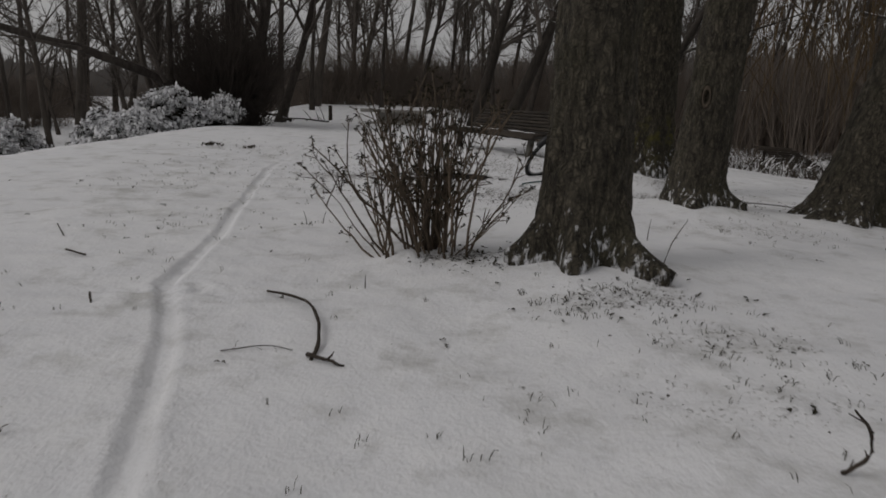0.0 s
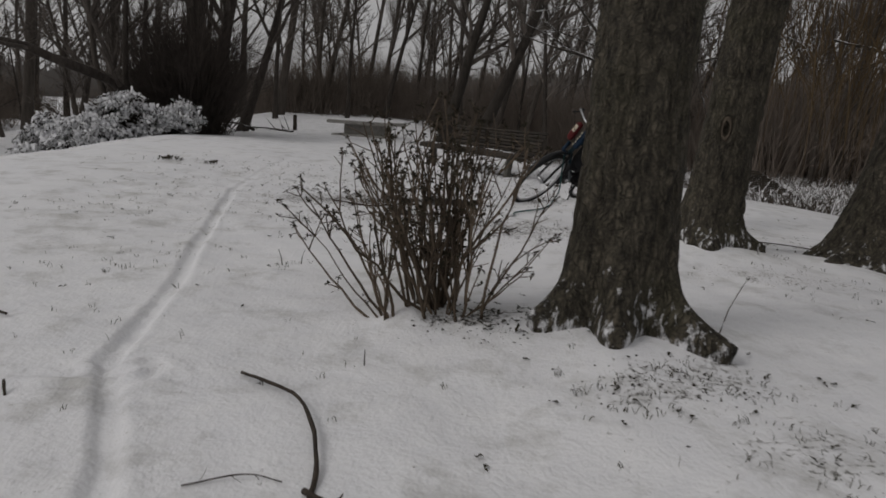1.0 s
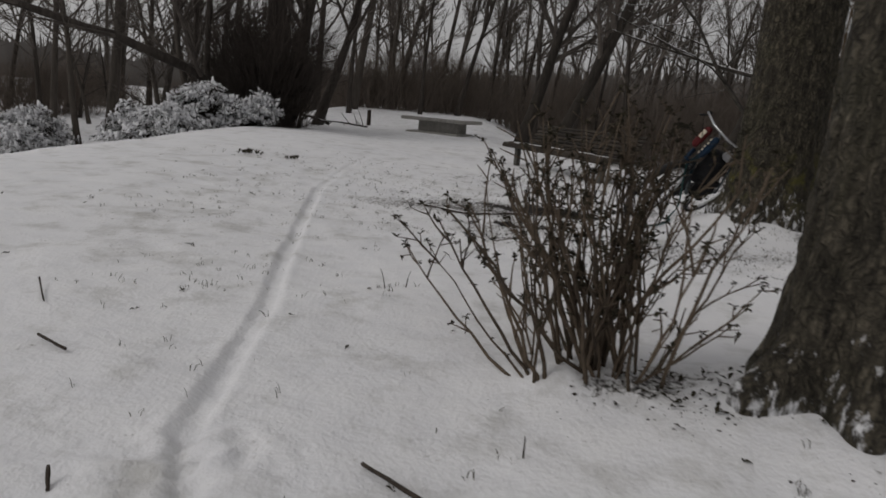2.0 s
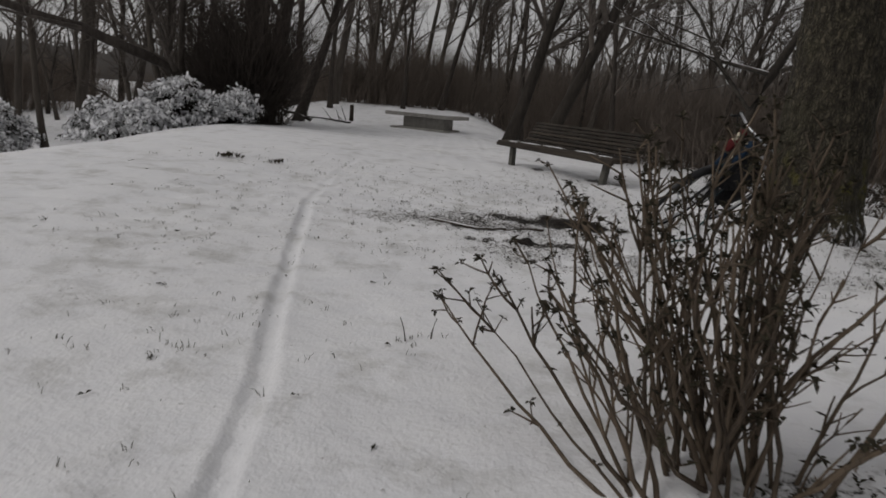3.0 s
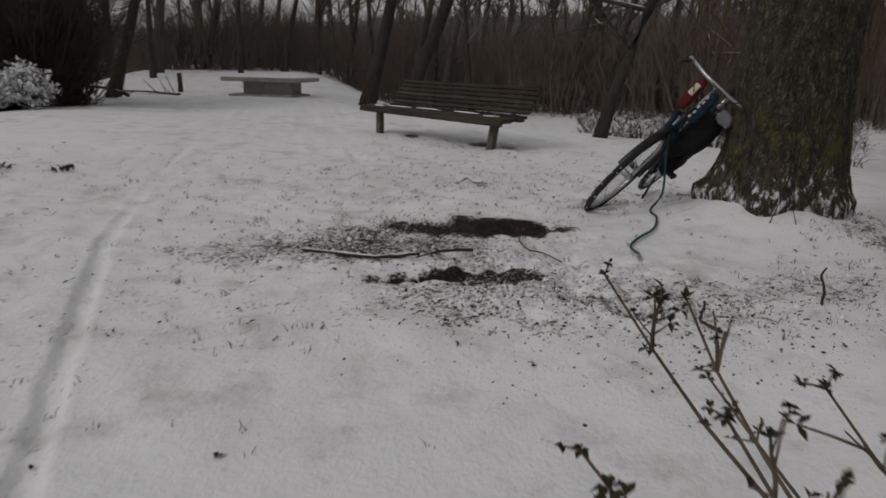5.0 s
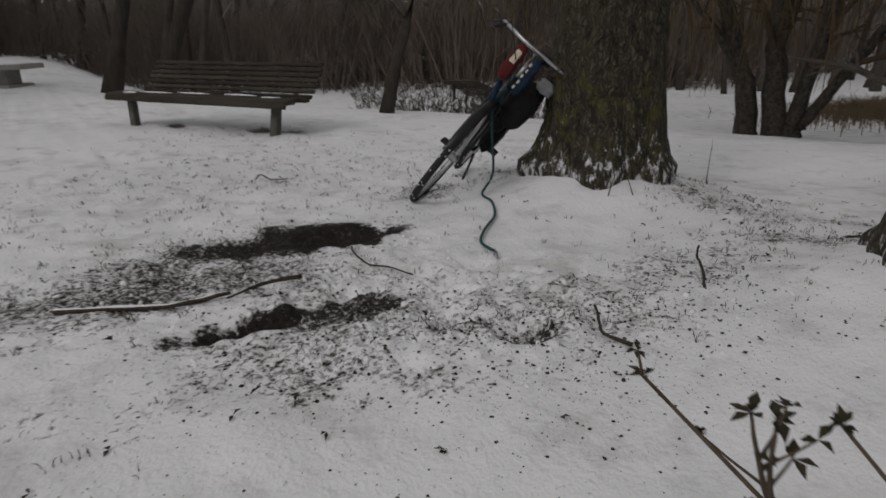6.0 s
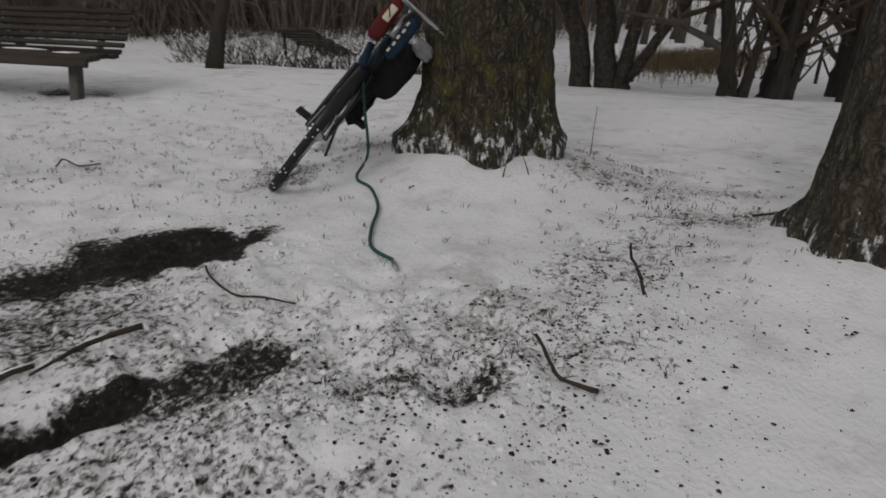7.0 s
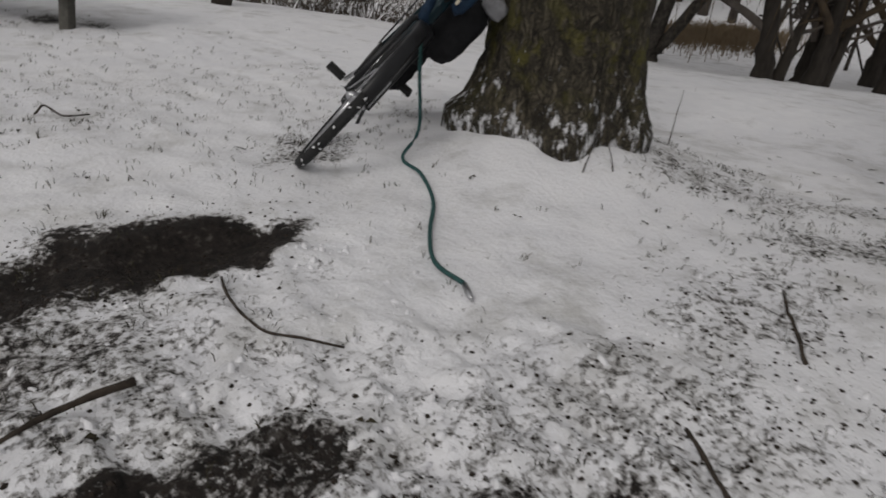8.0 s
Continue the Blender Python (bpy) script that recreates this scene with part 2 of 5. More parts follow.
SLAT = plain("bench_slat", (0.012, 0.0095, 0.0075), (0.055, 0.044, 0.034), 22, 0.75, 0, (0.12, 1, 1), 0.4, True)
LEG = plain("bench_leg", (0.05, 0.048, 0.042), (0.13, 0.125, 0.11), 25, 0.8)
CONCRETE = plain("concrete", (0.2, 0.19, 0.175), (0.38, 0.365, 0.34), 8, 0.85)
STICK = plain("stick_bark", (0.014, 0.011, 0.009), (0.075, 0.058, 0.045), 40, 0.85)
GRASS = plain("grass_blade", (0.022, 0.021, 0.014), (0.085, 0.075, 0.045), 20, 0.85)
SOIL = plain("soil_crumb", (0.01, 0.008, 0.007), (0.055, 0.043, 0.034), 50, 0.95)
RUBBER = plain("rubber", (0.012, 0.012, 0.012), (0.03, 0.03, 0.03), 60, 0.75)
BLACK_METAL = plain("black_paint", (0.01, 0.01, 0.011), (0.022, 0.022, 0.024), 20, 0.35)
TEAL = plain("teal_paint", (0.005, 0.018, 0.024), (0.009, 0.03, 0.04), 15, 0.35)
CHROME = plain("dull_chrome", (0.35, 0.35, 0.36), (0.6, 0.6, 0.62), 40, 0.3, 1.0)
RED = plain("red_fabric", (0.06, 0.006, 0.007), (0.11, 0.011, 0.012), 60, 0.7)
CREAM = plain("cream_patch", (0.5, 0.45, 0.34), (0.66, 0.6, 0.48), 30, 0.6)
BLUE = plain("blue_fabric", (0.004, 0.012, 0.028), (0.009, 0.03, 0.062), 50, 0.7)
BLACK_CLOTH = plain("black_cloth", (0.006, 0.006, 0.007), (0.02, 0.02, 0.022), 40, 0.9)
GREY_CLOTH = plain("grey_cloth", (0.2, 0.2, 0.21), (0.36, 0.36, 0.37), 30, 0.85)
CORD = plain("green_cord", (0.014, 0.05, 0.048), (0.04, 0.11, 0.105), 90, 0.7)
BACKDROP = plain("far_woods", (0.095, 0.087, 0.081), (0.16, 0.147, 0.137), 0.5, 1.0, 0, (1, 1, 0.12), 0.0)

# ---- ground: one snow-covered sheet, a low rise that falls away on two sides ----
NEAR_TREES = [(0.675, 3.425, 0.196), (2.09, 7.27, 0.345), (2.0, 5.345, 0.18), (3.25, 5.25, 0.27)]
TRACK = [(-0.45, 0.2), (-0.79, 1.39), (-1.05, 2.27), (-1.34, 2.95), (-1.45, 4.0), (-1.56, 4.53), (-1.79, 5.88), (-1.99, 7.2), (-2.09, 9.0), (-2.1, 10.5)]


def rise(x, y):
    """The lie of the land, without mounds and marks."""
    x, y = np.asarray(x, float), np.asarray(y, float)
    d = 0.832 * (x - 3.2) + 0.555 * (y - 15)
    north = (1 - step(-1, 5, x)) * step(15, 22, y)
    z = -0.16 * step(-7, -3, d) * (1 - north) - 1.3 * step(-1.6 - 2.0 * (1 - step(9.5, 14, y)), 9.5, d) * (1 - north)
    z += north * (0.42 * step(24, 34, y) - 0.16)
    z -= 1.15 * step(0, 4.6, -4.9 - 0.09 * np.clip(y - 10, 0, 20) - x)
    z += 0.09 * np.exp(-((x + 4) ** 2 / 4 + (y - 10.5) ** 2 / 40))
    return z


def track_distance(x, y):
    best = np.full(np.shape(x), 9.0)
    for (ax, ay), (bx, by) in zip(TRACK, TRACK[1:]):
        k = np.clip(((x - ax) * (bx - ax) + (y - ay) * (by - ay)) / ((bx - ax) ** 2 + (by - ay) ** 2), 0, 1)
        best = np.minimum(best, np.hypot(x - ax - k * (bx - ax), y - ay - k * (by - ay)))
    return best


def oval(x, y, cx, cy, rx, ry, turn=0.0):
    c, s = math.cos(radians(turn)), math.sin(radians(turn))
    u, w = (x - cx) * c + (y - cy) * s, -(x - cx) * s + (y - cy) * c
    return np.sqrt((u / rx) ** 2 + (w / ry) ** 2)


def earth_cover(x, y):
    """How far the snow is scratched away: 0 untouched, 1 bare earth."""
    w = 0.5 * (lattice(x * 5, y * 5, 3) - 0.5) + 0.6 * (lattice(x * 13, y * 13, 4) - 0.5)
    e = np.zeros(np.shape(x))
    for cx, cy, rx, ry, turn, top in (
        (0.25, 7.3, 0.3, 0.2, -4, 1.35), (-0.12, 7.34, 0.38, 0.2, 5, 0.95), (-0.5, 7.3, 0.45, 0.24, 8, 0.58),
        (-0.43, 6.5, 0.25, 0.09, -8, 1.1), (-0.06, 6.38, 0.28, 0.13, -20, 0.72), (-0.55, 6.95, 0.55, 0.22, 0, 0.6), (-1.15, 7.0, 0.5, 0.2, 5, 0.36),
        (0.36, 5.92, 0.14, 0.08, -15, 0.62), (0.18, 6.08, 0.2, 0.08, -30, 0.6), (0.75, 5.95, 0.5, 0.3, -10, 0.3), (-0.1, 6.3, 0.75, 0.5, -20, 0.38), (0.6, 6.0, 0.6, 0.35, -15, 0.33), (-0.6, 7.0, 0.9, 0.35, 0, 0.48),
        (1.3, 6.0, 0.45, 0.3, -20, 0.34), (1.15, 7.9, 0.35, 0.2, 20, 0.42), (2.4, 6.5, 0.75, 0.28, -55, 0.36), (2.2, 5.85, 0.5, 0.15, -40, 0.42),
        (0.8, 2.85, 0.42, 0.16, 10, 0.3), (0.55, 2.75, 0.2, 0.1, 0, 0.3), (0.05, 3.45, 0.3, 0.12, 20, 0.48), (1.15, 2.4, 0.35, 0.2, 0, 0.24), (0.9, 1.85, 0.6, 0.2, 0, 0.2),
        (2.25, 4.6, 0.55, 0.22, 0, 0.28), (1.6, 12.05, 0.5, 0.16, -60, 0.85), (0.75, 13.3, 0.55, 0.13, -60, 0.85), (-2.6, 9.6, 1.3, 0.6, 0, 0.2), (-0.6, 8.9, 1.8, 0.5, 0, 0.2),
        (-1.5, 6.3, 0.8, 0.5, 0, 0.15), (-2.4, 5.6, 0.8, 1.2, 0, 0.15), (0.6, 9.5, 1.2, 0.5, 0, 0.2)):
        e = np.maximum(e, top * (1 - step(0.4, 1.55, oval(x, y, cx, cy, rx, ry, turn) + w)))
    return e


def ground_height(x, y):
    x, y = np.asarray(x, float), np.asarray(y, float)
    z = rise(x, y)
    near = 1 - step(14, 22, np.hypot(x, y - 6))
    z = z + near * (0.035 * (lattice(x * 0.9, y * 0.9, 11) - 0.5) + 0.028 * (lattice(x * 3.1, y * 3.1, 12) - 0.5) + (0.008 + 0.014 * step(5, 8, y)) * (lattice(x * 8, y * 8, 13) - 0.5))
    for tx, ty, r in NEAR_TREES:
        z += {0.196: 0.115, 0.345: 0.25, 0.18: 0.11, 0.27: 0.07}[r] * np.exp(-((x - tx) ** 2 + (y - ty) ** 2) / ({0.345: 0.65, 0.18: 0.58}.get(r, 2.6 * r)) ** 2)
    z += 0.05 * np.exp(-((x + 0.15) ** 2 + (y - 3.55) ** 2) / 0.12) + 0.04 * np.exp(-((x + 0.28) ** 2 + (y - 3.42) ** 2) / 0.012)
    # the wheel's rut, pressed flat with soft shoulders
    t = track_distance(x, y)
    fade = 1 - 0.75 * step(6.2, 8.6, y)
    t = t + 0.012 * (lattice(x * 16, y * 16, 15) - 0.5)
    z += -0.022 * fade * (1 - step(0.026, 0.043, t)) * (0.7 + 0.5 * lattice(x * 14, y * 14, 16)) + fade * 0.004 * np.exp(-((t - 0.065) / 0.022) ** 2) * (0.4 + lattice(x * 12, y * 12, 17))
    scuff = np.exp(-((x + 1.28) ** 2 + (y - 2.8) ** 2) / 0.05)
    z += scuff * 0.04 * (lattice(x * 22, y * 22, 18) - 0.5)
    # dug pits and the churned snow round them
    z -= 0.075 * (1 - step(0.3, 1.1, oval(x, y, 0.28, 7.27, 0.3, 0.14, -4))) + 0.04 * (1 - step(0.3, 1.1, oval(x, y, -0.12, 7.34, 0.3, 0.13, 5)))
    z -= 0.07 * (1 - step(0.3, 1.1, oval(x, y, -0.42, 6.49, 0.27, 0.085, -8))) + 0.03 * (1 - step(0.3, 1.1, oval(x, y, 0.34, 5.92, 0.14, 0.09, -15)))
    churn = np.maximum(1 - step(0.4, 1.1, oval(x, y, 0.2, 6.3, 1.0, 0.6, -25)), 0.5 * (1 - step(0.5, 1.1, oval(x, y, -0.4, 7.0, 1.3, 0.7, 0))))
    z += churn * (0.048 * (lattice(x * 9, y * 9, 21) - 0.5) + 0.04 * (lattice(x * 19, y * 19, 22) - 0.4) + 0.016 * (lattice(x * 33, y * 33, 23) - 0.5))
    # old footprints
    for fx, fy, turn in ((-3.2, 6.45, 30), (-3.03, 6.85, 20), (-2.85, 7.1, 40), (-1.46, 8.3, 10), (-1.2, 9.0, 20), (-3.5, 6.1, 35), (-0.9, 9.6, 60), (-2.6, 8.2, 20), (1.3, 9.2, 70), (0.4, 10.1, 40), (-0.3, 10.8, 30), (1.9, 9.6, 50)):
        z -= 0.03 * (1 - step(0.5, 1.2, oval(x, y, fx, fy, 0.17, 0.07, turn)))
    return z


def spread(lo, hi, pitch, far_lo, far_hi, grow=1.12):
    mid = list(np.arange(lo, hi, pitch))
    out, s, v = [], pitch, hi
    while v < far_hi:
        out.append(v)
        s *= grow
        v += s
    back, s, v = [], pitch, lo
    while True:
        s *= grow
        v -= s
        if v < far_lo:
            break
        back.append(v)
    return np.array([far_lo] + back[::-1] + mid + out + [far_hi])


def build_ground():
    xs, ys = spread(-2.4, 2.8, 0.017, -900, 900), spread(1.1, 8.2, 0.017, -700, 1100)
    gx, gy = np.meshgrid(xs, ys)
    gz = ground_height(gx, gy)
    n, m = gx.shape
    me = bpy.data.meshes.new("ground")
    idx = np.arange(n * m).reshape(n, m)
    quads = np.stack([idx[:-1, :-1], idx[:-1, 1:], idx[1:, 1:], idx[1:, :-1]], -1).reshape(-1, 4)
    me.vertices.add(n * m)
    me.vertices.foreach_set("co", np.stack([gx, gy, gz], -1).ravel())
    me.loops.add(quads.size)
    me.loops.foreach_set("vertex_index", quads.ravel())
    me.polygons.add(len(quads))
    me.polygons.foreach_set("loop_start", np.arange(0, quads.size, 4))
    me.update(calc_edges=True)
    me.polygons.foreach_set("use_smooth", np.ones(len(quads), bool))
    me.attributes.new("earth", "FLOAT", "POINT").data.foreach_set("value", earth_cover(gx, gy).ravel())
    me.materials.append(SNOW)
    return tagged(new("ground", me), "snow-covered parkland rise with dug dark earth and a rut", "ground", kind="structure")


def gz(x, y):
    return float(ground_height(np.array([x]), np.array([y]))[0])


build_ground()

# ---- distance: a band of bare woods far behind everything ----
def build_backdrop():
    g = Geo()
    n, rng = 5200, random.Random(8)
    for i in range(n + 1):
        a = 2 * math.pi * i / n
        x, y = 110 * math.cos(a), 15 + 110 * math.sin(a)
        top = 2.4 + 1.6 * float(lattice(i * 0.009, 0.5, 41)) + 1.2 * float(lattice(i * 0.08, 1.5, 42)) + 2.6 * rng.random() ** 2
        top += 5.0 * float(step(-0.2, 0.35, math.cos(a))) * (0.8 + 0.4 * rng.random())  # the wood stands taller on this side
        g.v += [Vector((x, y, -3)), Vector((x, y, top))]
    g.f = [(2 * i, 2 * i + 2, 2 * i + 3, 2 * i + 1) for i in range(n)]
    tagged(part("backdrop", g, BACKDROP), "hazy line of leafless woods in the distance", "backdrop", kind="structure")


build_backdrop()


# ---- trees ----
def wander(rng, p, d, length, n, bend, up=0.0):
    pts, p, d = [Vector(p)], Vector(p), Vector(d).normalized()
    for _ in range(n):
        d = (d + Vector((rng.uniform(-1, 1), rng.uniform(-1, 1), rng.uniform(-1, 1))) * bend + Vector((0, 0, up))).normalized()
        p = p + d * (length / n)
        pts.append(p.copy())
    return pts


def side_way(rng, d, spread_deg):
    d = d.normalized()
    a = Vector((0, 0, 1)) if abs(d.z) < 0.95 else Vector((1, 0, 0))
    u = d.cross(a).normalized()
    w = d.cross(u)
    t, s = rng.uniform(0, 2 * math.pi), radians(spread_deg)
    return d * math.cos(s) + (u * math.cos(t) + w * math.sin(t)) * math.sin(s)


def grow(rng, g, pts, r0, r1, depth, children, spread_deg, shrink=0.55, start=0.3, up=0.06, sides=5, bend=0.16, min_r=0.004, cut=0):
    """Limbs out of the line pts, and limbs out of those."""
    if depth == 0:
        return
    total = sum((b - a).length for a, b in zip(pts, pts[1:]))
    for _ in range(children):
        k = rng.uniform(start, 0.98) * (len(pts) - 1)
        i = min(int(k), len(pts) - 2)
        p = pts[i].lerp(pts[i + 1], k - i)
        f = k / (len(pts) - 1)
        r = max((r0 + (r1 - r0) * f) * rng.uniform(0.45, 0.7), min_r)
        length = total * shrink * rng.uniform(0.55, 1.1) * (1.15 - 0.6 * f)
        d = side_way(rng, pts[i + 1] - pts[i], spread_deg * rng.uniform(0.6, 1.3))
        n = (4 if depth > 1 else 3) - cut
        line = wander(rng, p, d, length, n, bend, up)
        e = max(r * 0.3, min_r * 0.7)
        g.tube(line, [r + (e - r) * j / n for j in range(n + 1)], sides if depth > 1 else 3, False)
        grow(rng, g, line, r, e, depth - 1, max(3, int(children * 0.6)), spread_deg, shrink, 0.15, up, max(3, sides - 1), bend * 1.15, min_r, cut)


def bare_tree(seed, height, r, lean=(0, 0), kids=9, depth=3, spread_deg=42, start=0.3, label="", name="bare_tree", twig=None, group="bare trees of the wood", bend=0.05, bark=None, min_r=0.007, up=0.06, shrink=0.42, cut=0):
    rng = random.Random(seed)
    ob = thing(name, Matrix(), label, "tree", group)
    n = 9
    pts = wander(rng, (0, 0, -0.15), (lean[0], lean[1], 1), height, n, bend, 0.02)
    g = Geo().tube(pts, [r * (1.35 if j == 0 else 1) * (1 - 0.85 * j / n) + 0.01 for j in range(n + 1)], 8)
    part("trunk", g, bark or BARK_FAR, ob)
    c = Geo()
    grow(rng, c, pts, r, r * 0.15, depth, kids, spread_deg, shrink, start, up, 5 - cut, 0.17, min_r, cut)
    part("crown", c, twig or TWIG_FAR, ob, "bare leafless branches")
    return ob


def at(x, y, turn=0.0, size=1.0, sink=0.0):
    return Matrix.Translation((x, y, gz(x, y) - sink)) @ Matrix.Rotation(radians(turn), 4, "Z") @ Matrix.Diagonal((size, size, size, 1))


def near_trunk(x, y, r, seed, material, label, lean=(0, 0), lobes=5, flare=0.75, roots=(), scar=None):
    """A big furrowed trunk with a flared, rooted foot, forking into limbs high overhead."""
    rng = random.Random(seed)
    z0 = gz(x, y)
    ob = thing("oak_tree", Matrix.Translation((x, y, z0)), label, "tree", "big trees on the rise")
    zs = np.concatenate([np.arange(-0.5, 2.3, 0.019), np.linspace(2.32, 6.5, 45)])
    nt = 144
    th = np.linspace(0, 2 * math.pi, nt, endpoint=False)
    T, Z = np.meshgrid(th, zs)
    R = r * (1 - 0.035 * np.clip(Z, 0, 9))
    foot = np.exp(-np.clip(Z, 0, 9) / 0.17)
    lobe = 0.55 + 0.45 * np.cos(lobes * T + seed) * 0.7 + 0.3 * np.cos((lobes + 2) * T + 2.3 * seed)
    R = R + r * flare * foot * lobe
    R = R + r * 0.12 * np.exp(-np.clip(Z, 0, 9) / 0.6)
    for way, reach, width in roots:
        da = (T - radians(way) + math.pi) % (2 * math.pi) - math.pi
        R = R + reach * np.exp(-np.clip(Z, 0, 9) / 0.075) * np.exp(-(da / width) ** 2)
    q = round(2 * math.pi * r / 0.045)
    warp = 0.9 * (lattice(T / (2 * math.pi) * 9, Z * 2.2, seed + 1, 9) - 0.5)
    u = T / (2 * math.pi) * q + warp * 2
    f1 = np.abs(lattice(u, Z * 7.5 + warp, seed + 2, q) - 0.5) * 2
    f2 = lattice(u * 2, Z * 17, seed + 3, 2 * q)
    bulge = lattice(T / (2 * math.pi) * 4, Z * 0.9, seed + 5, 4) - 0.5
    R = R + 0.016 * np.clip(f1 * 1.7, 0, 1) + 0.007 * (f2 - 0.5) + r * 0.09 * bulge
    if scar:
        way, sz = scar
        da = (T - radians(way) + math.pi) % (2 * math.pi) - math.pi
        q2 = (da * r / 0.035) ** 2 + ((Z - sz) / 0.075) ** 2
        R = R - 0.035 * np.exp(-q2) + 0.03 * np.exp(-(q2 - 2.2) ** 2)
    X, Y = R * np.cos(T) + lean[0] * np.clip(Z, 0, 9), R * np.sin(T) + lean[1] * np.clip(Z, 0, 9)
    g = Geo()
    g.v = [Vector(v) for v in np.stack([X, Y, Z], -1).reshape(-1, 3)]
    rows = len(zs)
    for i in range(rows - 1):
        for k in range(nt):
            k2 = (k + 1) % nt
            g.f.append((i * nt + k, i * nt + k2, (i + 1) * nt + k2, (i + 1) * nt + k))
    g.f.append(tuple((rows - 1) * nt + k for k in range(nt)))
    part("trunk", g, material, ob)
    if scar:
        a = radians(scar[0])
        face = Matrix.Translation((lean[0] * scar[1] + (r + 0.012) * math.cos(a), lean[1] * scar[1] + (r + 0.012) * math.sin(a), scar[1])) @ Matrix.Rotation(a, 4, "Z") @ Matrix.Rotation(radians(90), 4, "Y") @ Matrix.Diagonal((2.1, 0.8, 1, 1))
        part("branch_scar", Geo().ring((0, 0, 0), face, 0.034, 0.009, 28, 8), SCAR, ob, "pale healed rim of a lost branch")
    c = Geo()
    top = Vector((lean[0] * 6.4, lean[1] * 6.4, 6.3))
    for k in range(4):
        a = k * 1.57 + rng.random()
        line = wander(rng, top, (math.cos(a) * 0.6, math.sin(a) * 0.6, 1), rng.uniform(5, 7), 6, 0.12, 0.05)
        c.tube(line, [r * 0.5 * (1 - 0.85 * j / 6) for j in range(7)], 7, False)
        grow(rng, c, line, r * 0.5, 0.03, 2, 6, 45, 0.5, 0.25)
    part("crown", c, BARK_FAR, ob, "bare leafless limbs")
    return ob


near_trunk(0.675, 3.425, 0.196, 3, BARK_OAK, "thick furrowed oak trunk with snow in its flared foot", (0.0, 0.0), 5, 0.62, ((-52, 0.22, 0.2), (200, 0.1, 0.3)))
near_trunk(2.09, 7.27, 0.325, 8, BARK_MOSSY, "stout furrowed oak trunk with yellow moss, propping a bicycle", (0.0, 0.0), 6, 0.24, ((-60, 0.06, 0.25), (140, 0.11, 0.42), (215, 0.06, 0.25)))
near_trunk(2.0, 5.345, 0.18, 5, BARK_OAK, "furrowed oak trunk with a healed branch scar, snowy roots", (0.06, -0.03), 5, 0.3, ((-25, 0.2, 0.25), (250, 0.12, 0.3), (75, 0.12, 0.14)), (-124, 0.82))
near_trunk(3.25, 5.25, 0.25, 11, BARK_OAK, "dark furrowed oak trunk leaning over the snow", (0.27, 0.08), 5, 0.6, ((200, 0.15, 0.3),))


# ---- the woods behind ----
def build_woods():
    rng = random.Random(21)
    label = "tall slender leafless tree in the winter wood"
    kinds = [bare_tree(100 + k, (13, 15, 11, 14, 12, 10)[k], (0.13, 0.17, 0.11, 0.15, 0.12, 0.14)[k], ((0.05, 0), (0.12, 0), (-0.04, 0.05), (0.16, 0.02), (0.0, 0.03), (0.2, -0.05))[k],
                       (14, 15, 14, 15, 14, 15)[k], 3, (38, 34, 42, 36, 40, 46)[k], (0.25, 0.35, 0.2, 0.3, 0.22, 0.15)[k], label, min_r=0.011, cut=1) for k in range(6)]
    spots = []
    while len(spots) < 185:
        a, d = rng.uniform(-0.95, 1.55), rng.choice((27, 32, 38, 45, 54, 64)) + rng.uniform(-4, 5)
        x, y = -0.5 + d * math.sin(a), 3 + d * math.cos(a)
        dd = 0.832 * (x - 3.2) + 0.555 * (y - 15)
        if math.hypot(x + 1.7, y - 22.7) < 5 or (a < -0.22 and rng.random() < 0.72) or (x > 8 and y < 30 and dd < 19):
            continue
        if any(math.hypot(x - px, y - py) < 1.1 for px, py in spots):
            continue
        spots.append((x, y))
    far = [bare_tree(140 + k, (14, 12, 13)[k], (0.16, 0.13, 0.15)[k], ((0.06, 0), (0.14, 0), (-0.08, 0.03))[k], 20, 2, (36, 40, 44)[k], 0.2, label, min_r=0.016, cut=1) for k in range(3)]
    deep = sorted(spots, key=lambda s: math.hypot(s[0] + 0.5, s[1] - 3))[95:]
    spots = [s for s in spots if s not in deep]
    for i, (x, y) in enumerate(deep):
        if i < 3:
            far[i].matrix_basis = at(x, y, 0, 1)
        else:
            copy_thing(far[i % 3], at(x, y, rng.uniform(-35, 35), rng.uniform(0.75, 1.2)))
    for i, (x, y) in enumerate(spots):
        if i < len(kinds):
            kinds[i].matrix_basis = at(x, y, 0, 1)
        else:
            copy_thing(kinds[i % len(kinds)], at(x, y, rng.uniform(-35, 35), rng.uniform(0.75, 1.2)))
    for k in range(18):
        a, d = -0.98 + 0.66 * (k + rng.random()) / 18, rng.uniform(19, 34)
        copy_thing(kinds[(2, 5, 3)[k % 3]], at(-0.5 + d * math.sin(a), 3 + d * math.cos(a), rng.uniform(0, 360), rng.uniform(0.45, 0.75)))


build_woods()


